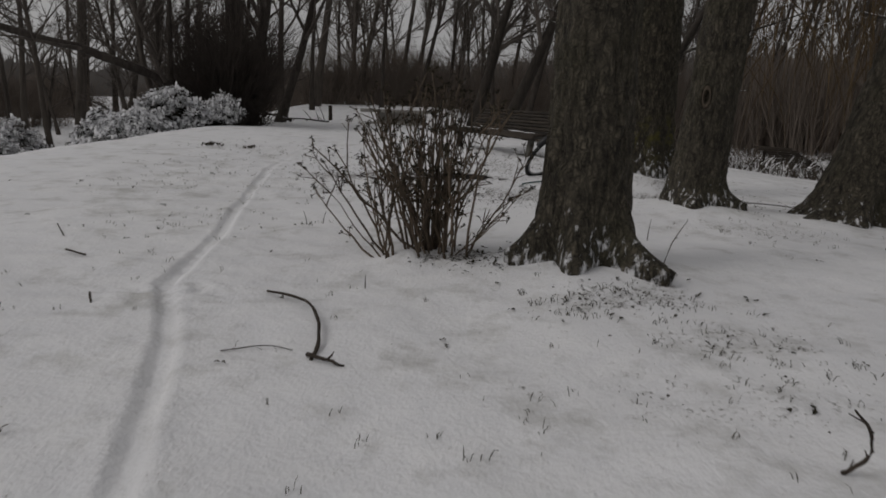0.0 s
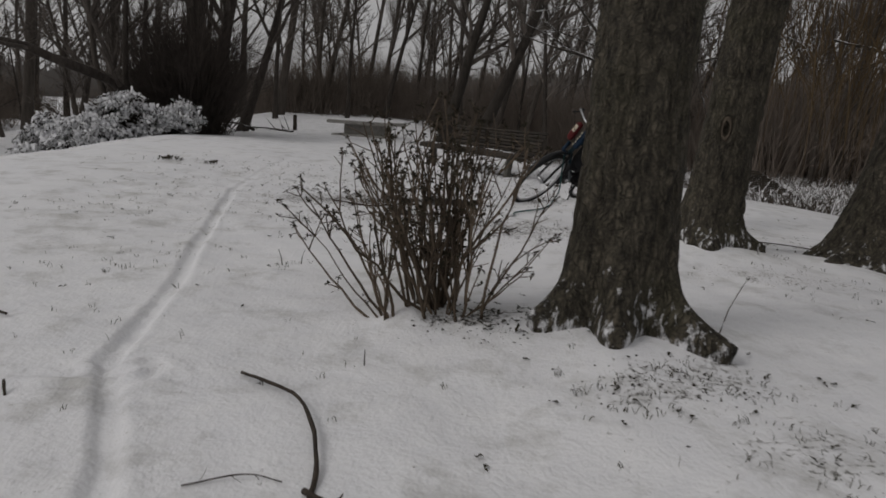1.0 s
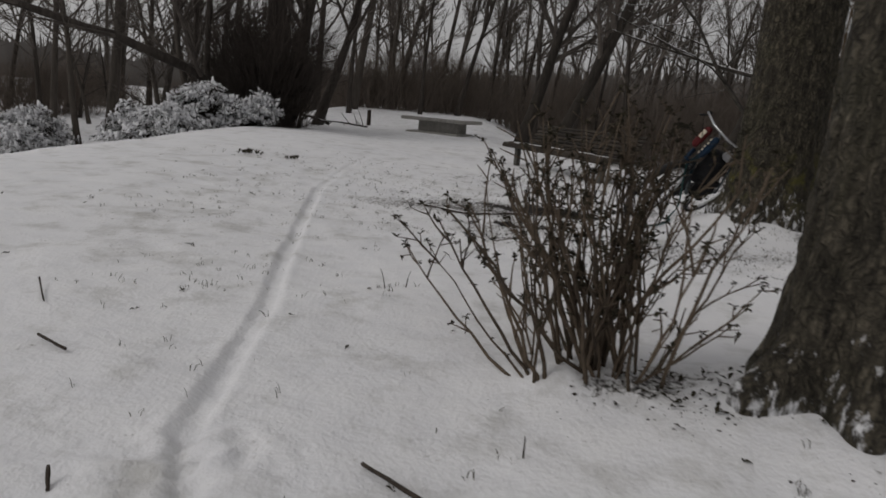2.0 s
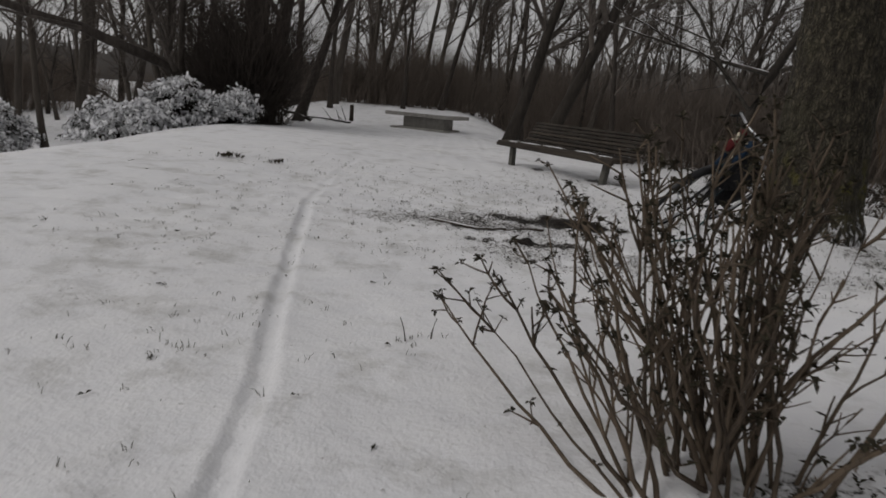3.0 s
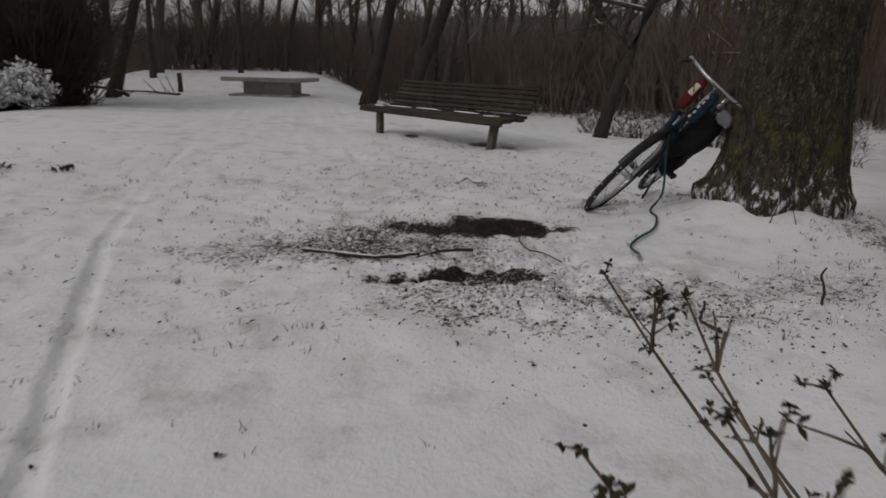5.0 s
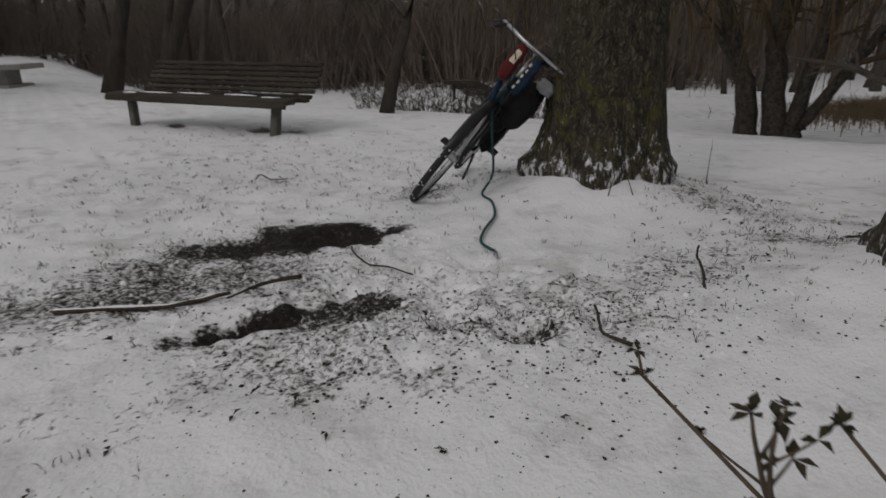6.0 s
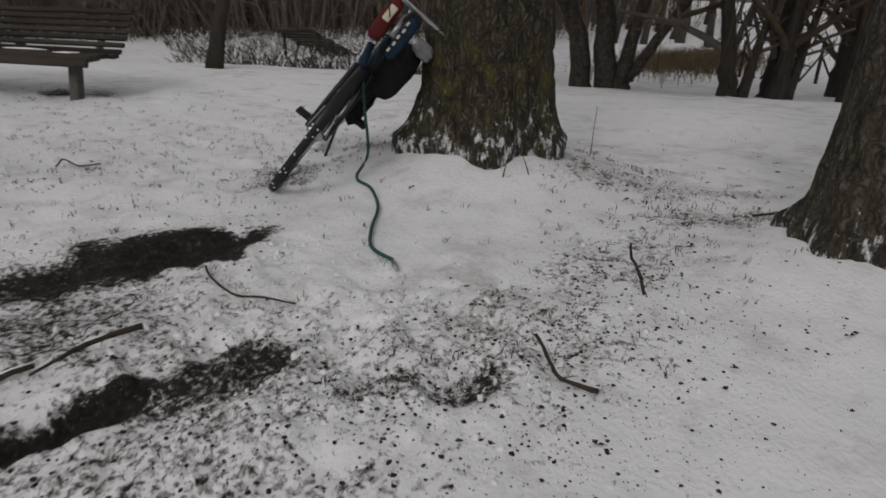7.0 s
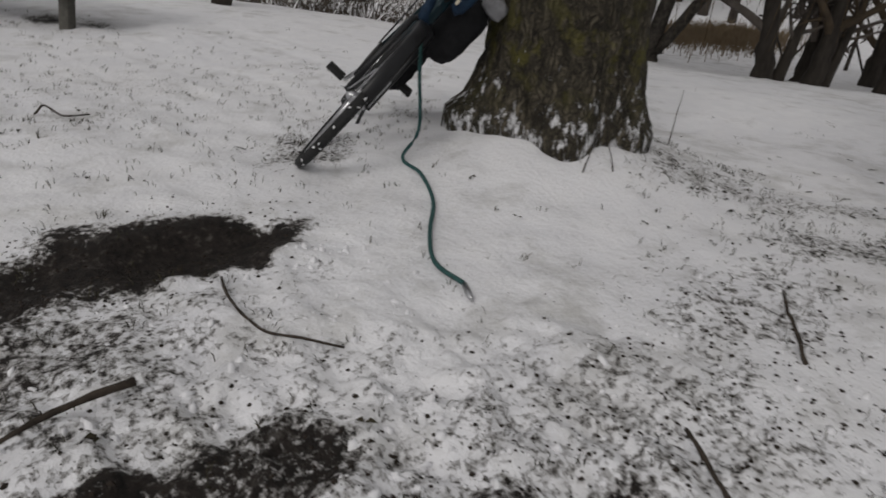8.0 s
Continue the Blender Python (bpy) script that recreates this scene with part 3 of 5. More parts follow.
def thicket_geo(seed, n, w, h, thin=0.009, fan=0.35):
    rng = random.Random(seed)
    g = Geo()
    for _ in range(n):
        x, y = rng.gauss(0, w * 0.45), rng.gauss(0, w * 0.3)
        k = h * rng.uniform(0.45, 1.05) * max(0.35, 1 - (x / w) ** 2 * 0.5)
        line = wander(rng, (x, y, -0.1), (x / w * fan + rng.uniform(-fan, fan), rng.uniform(-fan, fan), 1), k, 3, 0.16, 0.02)
        r = thin * rng.uniform(0.6, 1.5)
        g.tube(line, [r, r * 0.85, r * 0.6, r * 0.25], 3, False)
        for _ in range(3):
            i = rng.randrange(1, 3)
            g.tube(wander(rng, line[i], side_way(rng, line[i + 1] - line[i], 40), k * rng.uniform(0.2, 0.45), 1, 0.2), [r * 0.6, r * 0.2], 3, False)
    return g


def build_thickets():
    rng = random.Random(5)
    meshes = [thicket_geo(k, 380, 3.4, 4.2, 0.014).mesh("thicket", THICKET) for k in range(3)]
    count = 0
    for ring, (d, n) in enumerate(((33, 20), (39, 23), (47, 24))):
        for k in range(n):
            a = -0.85 + 2.35 * (k + rng.random()) / n
            x, y = -0.5 + d * math.sin(a), 3 + d * math.cos(a)
            if x > 9 and y < 24:
                continue
            ob = new("thicket", meshes[count % 3])
            ob.matrix_basis = at(x, y, -math.degrees(a) + rng.uniform(-20, 20), rng.uniform(0.8, 1.25) * (0.55 if a < -0.2 else 0.85 if a < 0.12 else 1.3))
            tagged(ob, "dense brown leafless undergrowth at the wood's edge", "undergrowth", "undergrowth of the wood", "stuff")
            count += 1
    # the nearly black tangle behind the snowy shrubs
    dark = thicket_geo(77, 800, 0.95, 4.0, 0.010, 0.55).mesh("thicket", DARK_THICKET)
    for x, y, s, t in ((-6.2, 18.5, 0.85, 10), (-6.0, 18.9, 1.0, 100)):
        ob = new("dark_thicket", dark)
        ob.matrix_basis = at(x, y, t, s)
        tagged(ob, "nearly black dense tangle of fine bare twigs", "bush", "undergrowth of the wood", "stuff")


build_thickets()


def place_tree(seed, x, y, height, r, lean, kids, spread_deg, start, label, turn=0.0, **more):
    ob = bare_tree(seed, height, r, lean, kids, 3, spread_deg, start, label, group="single bare trees", **more)
    ob.matrix_basis = at(x, y, turn)
    return ob


place_tree(301, 0.78, 20.4, 10, 0.17, (0.3, 0.05), 11, 40, 0.25, "leaning rough-barked tree standing behind the park bench", bend=0.07, bark=BARK_DARK)
place_tree(302, 1.72, 20.4, 11, 0.18, (0.36, 0.0), 11, 38, 0.25, "leaning blotchy-barked tree standing behind the park bench", bend=0.06, bark=BARK_DARK)
place_tree(303, 3.84, 13.5, 7, 0.095, (0.4, -0.1), 12, 62, 0.16, "crooked leaning tree with low drooping snowy branches", bend=0.14, up=-0.02, twig=SNOW_LIMB, shrink=0.55, bark=BARK_DARK)
place_tree(304, -6.1, 19.6, 11, 0.34, (0.04, 0.0), 12, 50, 0.22, "broad old tree rising out of dark undergrowth", bend=0.05)
place_tree(305, -6.3, 21.2, 9, 0.2, (0.28, 0.0), 10, 42, 0.25, "slanting bare tree beside dark undergrowth", bend=0.08)
place_tree(306, -5.6, 22.2, 9, 0.15, (0.32, 0.05), 10, 42, 0.25, "thin slanting bare tree beside dark undergrowth", bend=0.08)
place_tree(307, -8.5, 19.5, 8, 0.085, (0.05, 0.0), 12, 45, 0.2, "many-branched bare tree behind snowy shrubs")
place_tree(308, -10.5, 17.5, 7, 0.08, (-0.1, 0.0), 13, 50, 0.18, "many-branched bare tree behind snowy shrubs")
place_tree(309, -9.5, 22.5, 10, 0.1, (0.0, 0.0), 15, 45, 0.2, "many-branched bare tree behind snowy shrubs")
place_tree(310, -13.5, 21.0, 9, 0.1, (0.1, 0.0), 15, 48, 0.2, "many-branched bare tree behind snowy shrubs")
place_tree(311, -7.4, 23.5, 10, 0.1, (0.1, 0.0), 15, 45, 0.2, "many-branched bare tree behind snowy shrubs")


def stems_tree(name, x, y, seed, stems, label, twig, droop=0.0, kids=8, bark=None):
    """A tree of several stems given as (sideways, ahead, up) lines in metres from its foot."""
    rng = random.Random(seed)
    ob = thing(name, Matrix.Translation((x, y, gz(x, y) - 0.1)), label, "tree", "single bare trees")
    c = Geo()
    for line, r in stems:
        pts = [Vector(p) for p in line]
        smooth = []
        for a, b in zip(pts, pts[1:]):
            smooth += [a.lerp(b, k / 4) + Vector((rng.uniform(-1, 1), rng.uniform(-1, 1), rng.uniform(-1, 1))) * r * 0.18 for k in range(4)]
        smooth.append(pts[-1])
        n = len(smooth) - 1
        part("trunk", Geo().tube(smooth, [r * (1.25 if j == 0 else 1) * (1 - 0.7 * j / n) for j in range(n + 1)], 9), bark or SNOW_LIMB, ob)
        grow(rng, c, smooth, r, r * 0.3, 3, kids, 48, 0.36, 0.3, droop, 5, 0.15, 0.006)
    part("crown", c, twig, ob, "bare hanging twigs")
    return ob


# right = (0.8, -0.6) as seen from the walk
def rt(s, a, z):
    return (0.8 * s + 0.6 * a, -0.6 * s + 0.8 * a, z)


willow = stems_tree("willow_tree", 12.5, 12.5, 401, [([(-0.06, 0.15, -0.1), (-0.14, 0.27, 0.8), (-0.3, 0.48, 1.6), (-0.6, 0.9, 3.4), (-0.7, 1.0, 5.5)], 0.17), ([(0.12, -0.16, -0.1), (0.08, -0.08, 0.9), (0.06, -0.02, 1.6), (0.15, 0.0, 3.6), (0.2, 0.1, 6)], 0.18),
           ([(0.2, -0.28, 0.0), (0.25, -0.36, 0.5), (0.36, -0.54, 1.6), (0.6, -0.8, 3.2), (0.8, -1.0, 5.5)], 0.13), ([(0.2, -0.3, -0.05), (0.3, -0.48, 0.3), (0.5, -0.8, 0.95), (0.72, -1.12, 1.6), (1.3, -1.8, 3.0), (1.6, -2.1, 4.5)], 0.1),
           ([(-0.2, 0.3, 1.0), (-0.7, 0.8, 1.9), (-1.3, 1.4, 2.6), (-2.0, 2.2, 2.9)], 0.06)], "many-stemmed bare willow with snow in its forks", WILLOW_TWIG, -0.03, 7)


def hanging_twigs(ob, seed, spread_m, low, high, n):
    rng = random.Random(seed)
    g = Geo()
    for _ in range(n):
        a, r = rng.uniform(0, 2 * math.pi), spread_m * rng.random() ** 0.5
        p = Vector((r * math.cos(a), r * math.sin(a), rng.uniform(low + 0.8, high)))
        drop = rng.uniform(0.6, min(2.6, p.z - low + 0.5))
        side = Vector((rng.uniform(-0.3, 0.3), rng.uniform(-0.3, 0.3), 0))
        g.tube([p + Vector((-side.x, -side.y, 0.3)), p, p + side - Vector((0, 0, drop * 0.5)), p + side * 1.4 - Vector((0, 0, drop))], [0.009, 0.008, 0.006, 0.002], 3, False)
    tagged(part("hanging_twig_curtain", g, HANGING, ob, "thin brown hanging twigs"), kind="stuff")


hanging_twigs(willow, 55, 4.4, 1.2, 6.8, 1900)
willow.matrix_basis = willow.matrix_basis @ Matrix.Diagonal((1.5, 1.5, 1.5, 1))
stems_tree("arching_tree", -6.3, 17.3, 402, [([(0, 0, 0), (-0.4, -0.1, 0.8), (-1.0, -0.4, 1.35), (-2.4, -1.3, 1.95), (-4.5, -2.2, 2.5), (-6.5, -3.0, 3.4)], 0.17), ([(-0.8, 0.4, 0), (-1.1, 0.6, 1.5), (-1.0, 0.7, 4), (-0.9, 0.8, 7)], 0.1),
           ([(-1.6, 0.8, 0), (-1.9, 0.8, 2), (-2.2, 0.9, 5), (-2.3, 0.9, 8)], 0.09)], "bare tree with one thick limb arching low over snow", TWIG_FAR, 0.05, 9, BARK_FAR)
for k, (x, y, ln) in enumerate(((12.3, 9.4, -0.25), (13.1, 8.8, 0.05), (13.8, 9.2, 0.1), (14.4, 7.8, -0.1), (14.2, 6.9, 0.2), (16.5, 8.5, 0.0), (17.5, 6.5, 0.1))):
    stems_tree("willow_tree", x, y, 410 + k, [([rt(0, 0, 0), rt(ln * 0.8, 0, 0.8), rt(ln * 1.8, 0, 2.4), rt(ln * 3 + 0.3, 0, 6)], 0.2), ([rt(0.2, 0, 0), rt(0.5, 0.1, 1.2), rt(0.9, 0.1, 3.4)], 0.12)],
               "dark crowded bare willow at the foot of the rise", WILLOW_TWIG if k % 2 else TWIG_FAR, -0.04, 9, BARK_DARK)


# ---- park bench ----
def park_bench():
    """Long slatted bench; local x runs along it, -y is its front."""
    ob = thing("park_bench", Matrix(), "long dark weathered wooden slat bench dusted with snow", "bench")
    rng = random.Random(9)
    long = 2.98
    for k, (y, z) in enumerate(((-0.27, 0.345), (-0.16, 0.355), (-0.05, 0.352), (0.07, 0.34))):
        g = Geo().box(Matrix.Translation((rng.uniform(-0.01, 0.01), y, z)), long, 0.085, 0.048, 0.014)
        part("seat_slat", g, SLAT, ob)
    g = Geo().box(Matrix.Translation((0, -0.318, 0.315)) @ Matrix.Rotation(radians(70), 4, "X"), long, 0.075, 0.045, 0.014)
    part("front_slat", g, SLAT, ob)
    lean = radians(36)
    for k in range(7):
        s = 0.035 + k * 0.072
        m = Matrix.Translation((0.08 + rng.uniform(-0.012, 0.012), 0.15 + math.sin(lean) * s, 0.34 + math.cos(lean) * s)) @ Matrix.Rotation(-lean + radians(90), 4, "X")
        part("back_slat", Geo().box(m, long - 0.16, 0.046, 0.03, 0.01), SLAT, ob)
    for x in (-1.2, 0.0, 1.2):
        g = Geo().tube([(x, 0.02, 0.31), (x, 0.18, 0.33), (x, 0.19 + math.sin(lean) * 0.3, 0.34 + math.cos(lean) * 0.3), (x, 0.19 + math.sin(lean) * 0.48, 0.34 + math.cos(lean) * 0.48)], [0.03, 0.034, 0.032, 0.03], 8)
        part("back_support", g, LEG, ob, "dark metal back support")
    for x in (-1.2, 1.2):
        m = Matrix.Translation((x, -0.16, 0.12)) @ Matrix.Rotation(radians(-6), 4, "X") @ Matrix.Rotation(radians(-8 if x < 0 else 4), 4, "Y")
        part("leg", Geo().box(m, 0.095, 0.09, 0.48, 0.012), LEG, ob, "grey weathered square leg")
        part("seat_bearer", Geo().box(Matrix.Translation((x, -0.06, 0.3)), 0.06, 0.46, 0.05, 0.008), LEG, ob)
    for x, y, sx, sy in ((-0.75, -0.12, 0.34, 0.07), (1.1, -0.12, 0.14, 0.09), (-0.2, -0.02, 0.3, 0.05), (-1.15, -0.2, 0.12, 0.06), (0.5, 0.03, 0.22, 0.04)):
        g = Geo()
        bm = bmesh.new()
        bmesh.ops.create_uvsphere(bm, u_segments=28, v_segments=8, radius=1)
        for v in bm.verts:
            v.co.xy *= 1 + 0.5 * noise.noise(Vector((v.co.x * 2, v.co.y * 2, x)))
        g.add(bm, Matrix.Translation((x, y, 0.373)) @ Matrix.Diagonal((sx, sy * 0.85, 0.012, 1)))
        part("snow_patch", g, SNOW_LUMP, ob, "thin patch of lying snow")
    return ob


BENCH_YAW = math.degrees(math.atan2(-0.866, 0.5))
bench = park_bench()
bench.matrix_basis = Matrix.Translation((1.04, 12.86, -0.11)) @ Matrix.Rotation(radians(BENCH_YAW), 4, "Z")


# ---- concrete table with its foot, and the marker post ----
def concrete_table():
    ob = thing("concrete_table", Matrix.Translation((-1.62, 23.3, -0.2)) @ Matrix.Rotation(radians(-25), 4, "Z") @ Matrix.Diagonal((0.94, 0.94, 0.9, 1)), "low grey concrete slab table standing in snow", "table")
    part("tabletop", Geo().box(Matrix.Translation((0, 0, 0.55)), 2.6, 1.3, 0.12, 0.015), CONCRETE, ob)
    part("pedestal", Geo().box(Matrix.Translation((0.05, 0, 0.29)), 1.55, 0.75, 0.40, 0.02), CONCRETE, ob)
    part("plinth", Geo().box(Matrix.Translation((0.0, -0.1, 0.04)), 2.05, 1.3, 0.14, 0.03), CONCRETE, ob, "cracked concrete plinth")
    g = Geo()
    g.box(Matrix.Translation((-0.1, 0.08, 0.613)), 2.2, 0.95, 0.014, 0.006)
    part("snow_patch", g, SNOW_LUMP, ob, "thin lying snow")


concrete_table()
post = thing("marker_post", Matrix.Translation((-4.29, 24.73, gz(-4.29, 24.73) - 0.05)), "short dark wooden marker post in snow", "post")
part("shaft", Geo().tube([(0, 0, 0), (0.005, 0, 0.3), (0, 0, 0.56)], [0.075, 0.07, 0.068], 10), STICK, post)
part("cap", Geo().tube([(0, 0, 0.56), (0, 0, 0.60)], [0.075, 0.05], 10), STICK, post)


# ---- bicycle, leaning on the mossy trunk ----
def pipe(name, ob, pts, r, mat, label="", sides=10):
    return part(name, Geo().tube(pts, [r] * len(pts), sides), mat, ob, label)


def wheel(ob, name, x, label):
    axis = Matrix.Rotation(radians(90), 4, "X")
    w = part(name, Geo().ring((x, 0, 0.345), axis, 0.325, 0.021, 56, 10), RUBBER, ob, label)
    part("rim", Geo().ring((x, 0, 0.345), axis, 0.298, 0.011, 56, 8, 1.1), CHROME, w, "dull silver rim")
    part("hub", Geo().tube([(x, -0.05, 0.345), (x, -0.03, 0.345), (x, 0.03, 0.345), (x, 0.05, 0.345)], [0.012, 0.024, 0.024, 0.012], 10), CHROME, w)
    g = Geo()
    for k in range(32):
        a = 2 * math.pi * k / 32
        s = 0.028 if k % 2 else -0.028
        b = a + (0.35 if k % 4 < 2 else -0.35)
        g.tube([(x + 0.022 * math.cos(b), s, 0.345 + 0.022 * math.sin(b)), (x + 0.292 * math.cos(a), 0, 0.345 + 0.292 * math.sin(a))], [0.0012, 0.0012], 3, False)
    part("spokes", g, CHROME, w, "thin wire spokes")
    g, rng = Geo(), random.Random(int(x * 10) + 40)
    for k in range(35):
        a = rng.uniform(0, 6.28)
        g.blob((x + 0.343 * math.cos(a), rng.uniform(-0.014, 0.014), 0.345 + 0.343 * math.sin(a)), 0.007, 0.005, 0.004, rng, 0.4)
    tagged(part("snow_crumbs", g, SNOW_LUMP, w, "snow packed in the tread"), kind="stuff")
    return w


def bicycle():
    spot = Matrix.Translation((1.04, 7.82, gz(1.04, 7.82) - 0.015)) @ Matrix.Rotation(math.atan2(-0.66, -0.75), 4, "Z") @ Matrix.Rotation(radians(-39), 4, "X") @ Matrix.Diagonal((1, 1, 1.08, 1))
    ob = thing("bicycle", spot, "dark teal touring bicycle with bags, propped against a tree", "bicycle")
    axis = Matrix.Rotation(radians(90), 4, "X")
    wheel(ob, "front_wheel", 0.0, "black tyre with snow in its tread")
    wheel(ob, "rear_wheel", -1.06, "black tyre with snow in its tread")
    for x, arc in ((0.0, (0.35, 3.35)), (-1.06, (0.2, 3.5))):
        g = Geo().ring((x, 0, 0.345), axis, 0.378, 0.008, 36, 8, 3.6, arc)
        part("mudguard", g, BLACK_METAL, ob, "black mudguard")
    for y in (-0.055, 0.055):
        pipe("fork_blade", ob, [(0, y, 0.345), (-0.03, y, 0.5), (-0.1, y * 0.9, 0.70), (-0.12, 0, 0.73)], 0.013, BLACK_METAL)
        pipe("mudguard_stay", ob, [(0, y, 0.345), (0.3, y * 0.6, 0.55)], 0.0035, CHROME, sides=5)
        pipe("seat_stay", ob, [(-1.06, y, 0.345), (-0.86, y * 0.5, 0.72), (-0.8, 0, 0.8)], 0.009, TEAL)
        pipe("chain_stay", ob, [(-1.06, y, 0.345), (-0.62, y * 0.7, 0.29)], 0.011, TEAL)
    pipe("head_tube", ob, [(-0.115, 0, 0.70), (-0.165, 0, 0.88)], 0.024, TEAL)
    pipe("down_tube", ob, [(-0.125, 0, 0.74), (-0.62, 0, 0.29)], 0.021, TEAL)
    pipe("top_tube", ob, [(-0.155, 0, 0.85), (-0.78, 0, 0.72)], 0.018, TEAL)
    pipe("seat_tube", ob, [(-0.62, 0, 0.29), (-0.82, 0, 0.84)], 0.018, TEAL)
    pipe("seat_post", ob, [(-0.82, 0, 0.84), (-0.86, 0, 0.95)], 0.013, CHROME)
    pipe("stem", ob, [(-0.165, 0, 0.88), (-0.19, 0, 1.0), (-0.12, 0, 1.05)], 0.015, CHROME, "dull silver stem")
    bar = pipe("handlebar", ob, [(-0.34, -0.31, 1.03), (-0.22, -0.27, 1.06), (-0.12, -0.1, 1.06), (-0.12, 0.1, 1.06), (-0.22, 0.27, 1.06), (-0.34, 0.31, 1.03)], 0.0105, CHROME, "silver swept handlebar")
    for s in (-1, 1):
        part("grip", Geo().tube([(-0.25, s * 0.28, 1.052), (-0.37, s * 0.317, 1.022)], [0.018, 0.017], 10), RUBBER, bar, "black rubber grip")
        part("brake_lever", Geo().tube([(-0.2, s * 0.25, 1.05), (-0.14, s * 0.28, 1.02), (-0.22, s * 0.32, 1.0), (-0.32, s * 0.335, 0.985)], [0.008, 0.009, 0.007, 0.005], 7), BLACK_METAL, bar, "black brake lever")
        part("brake_cable", Geo().tube([(-0.15, s * 0.27, 1.04), (0.0, s * 0.2, 1.1), (0.02, s * 0.06, 0.98), (-0.1, 0, 0.82)], [0.003] * 4, 5), RUBBER, bar, "black cable")
    crank = part("chainring", Geo().ring((-0.62, -0.05, 0.29), axis, 0.085, 0.006, 36, 6), BLACK_METAL, ob)
    for s, dx, dz in ((1, 0.12, 0.11), (-1, -0.12, -0.11)):
        part("crank_arm", Geo().tube([(-0.62, s * 0.06, 0.29), (-0.62 + dx, s * 0.08, 0.29 + dz)], [0.012, 0.01], 8), CHROME, crank)
        part("pedal", Geo().box(Matrix.Translation((-0.62 + dx, s * 0.14, 0.29 + dz)), 0.09, 0.1, 0.025, 0.006), RUBBER, crank, "black pedal")
    part("chain_guard", Geo().box(Matrix.Translation((-0.82, -0.06, 0.32)), 0.5, 0.02, 0.11, 0.009), BLACK_METAL, ob)
    g = Geo()
    bm = bmesh.new()
    bmesh.ops.create_uvsphere(bm, u_segments=20, v_segments=12, radius=1)
    for v in bm.verts:
        v.co.y *= 0.55 + 0.45 * (0.5 - v.co.x * 0.5)
        v.co.z = max(v.co.z, -0.4)
    g.add(bm, Matrix.Translation((-0.88, 0, 0.97)) @ Matrix.Diagonal((0.15, 0.1, 0.045, 1)))
    part("saddle", g, RUBBER, ob, "black padded saddle")
    pipe("kickstand", ob, [(-0.7, 0.05, 0.28), (-0.66, 0.13, 0.03)], 0.009, BLACK_METAL)
    rack = part("rear_rack", Geo().tube([(-0.85, 0.07, 0.74), (-1.3, 0.07, 0.75), (-1.3, -0.07, 0.75), (-0.85, -0.07, 0.74)], [0.006] * 4, 6), BLACK_METAL, ob)
    for s in (-0.07, 0.07):
        part("rack_leg", Geo().tube([(-1.2, s, 0.75), (-1.06, s, 0.36)], [0.005, 0.005], 6), BLACK_METAL, rack)

    def bag(name, at_, size, mat, label, seed, soft=0.12, full=0.6):
        rng = random.Random(seed)
        bm = bmesh.new()
        bmesh.ops.create_cube(bm, size=2)
        bmesh.ops.subdivide_edges(bm, edges=bm.edges[:], cuts=5, use_grid_fill=True)
        for v in bm.verts:
            v.co = v.co.lerp(v.co.normalized() * 1.2, full) * (1 + soft * (noise.noise(v.co * 1.9 + Vector((seed, 0, 0)))))
        return part(name, Geo().add(bm, Matrix.Translation(at_) @ Matrix.Diagonal((*size, 1))), mat, ob, label)

    bag("handlebar_bag", (-0.3, 0.11, 0.77), (0.11, 0.09, 0.13), BLACK_CLOTH, "bulging black cloth bag", 2, 0.2)
    bag("frame_bag", (-0.46, 0.06, 0.66), (0.2, 0.06, 0.13), BLACK_CLOTH, "black cloth bag", 5)
    bag("pannier", (-0.6, 0.09, 0.46), (0.15, 0.05, 0.1), BLACK_CLOTH, "slack black cloth pannier", 11, 0.25)
    bag("grey_cloth", (-0.26, 0.17, 0.93), (0.05, 0.05, 0.035), GREY_CLOTH, "grey folded cloth bundle", 3, 0.3)
    pouch = bag("red_pouch", (-0.03, -0.065, 0.95), (0.026, 0.034, 0.095), RED, "red fabric pouch", 7)
    part("patch", Geo().box(Matrix.Translation((0.008, -0.065, 0.985)), 0.012, 0.036, 0.075, 0.005), CREAM, pouch, "cream oval patch")
    blue = bag("blue_pouch", (-0.04, 0.05, 0.93), (0.03, 0.03, 0.1), BLUE, "blue fabric pouch with white marks", 9)
    for k in range(5):
        part("mark", Geo().box(Matrix.Translation((0.0, 0.03 + 0.004 * (k % 2), 0.86 + 0.035 * k)), 0.008, 0.012, 0.02, 0.002), CREAM, blue, "plain white mark")
    part("blue_strap", Geo().tube([(-0.07, -0.05, 0.82), (-0.02, -0.03, 0.74), (-0.06, 0.02, 0.7)], [0.02, 0.022, 0.015], 8), BLUE, ob, "blue strap")
    return ob


bike = bicycle()
tie = bike.matrix_basis @ Vector((-0.06, -0.02, 0.72))
lead = [tie, tie + Vector((-0.02, -0.03, -0.2)), tie + Vector((-0.04, -0.07, -0.42))]
for x, y in ((1.3, 7.46), (1.25, 7.3), (1.12, 7.1), (0.92, 6.92), (0.78, 6.76), (0.76, 6.62)):
    lead.append(Vector((x, y, gz(x, y) + 0.017)))
lead = flow(lead)
leash = thing("leash", Matrix(), "thin green dog lead tied to a bicycle, trailing on snow", "leash")
part("cord", Geo().tube(lead, [0.0075] * len(lead), 8), CORD, leash)
part("clip", Geo().tube([lead[-1], lead[-1] + Vector((-0.03, -0.04, 0.0)), lead[-1] + Vector((-0.05, -0.07, 0.002))], [0.008, 0.011, 0.006], 8), CHROME, leash, "small metal clip")


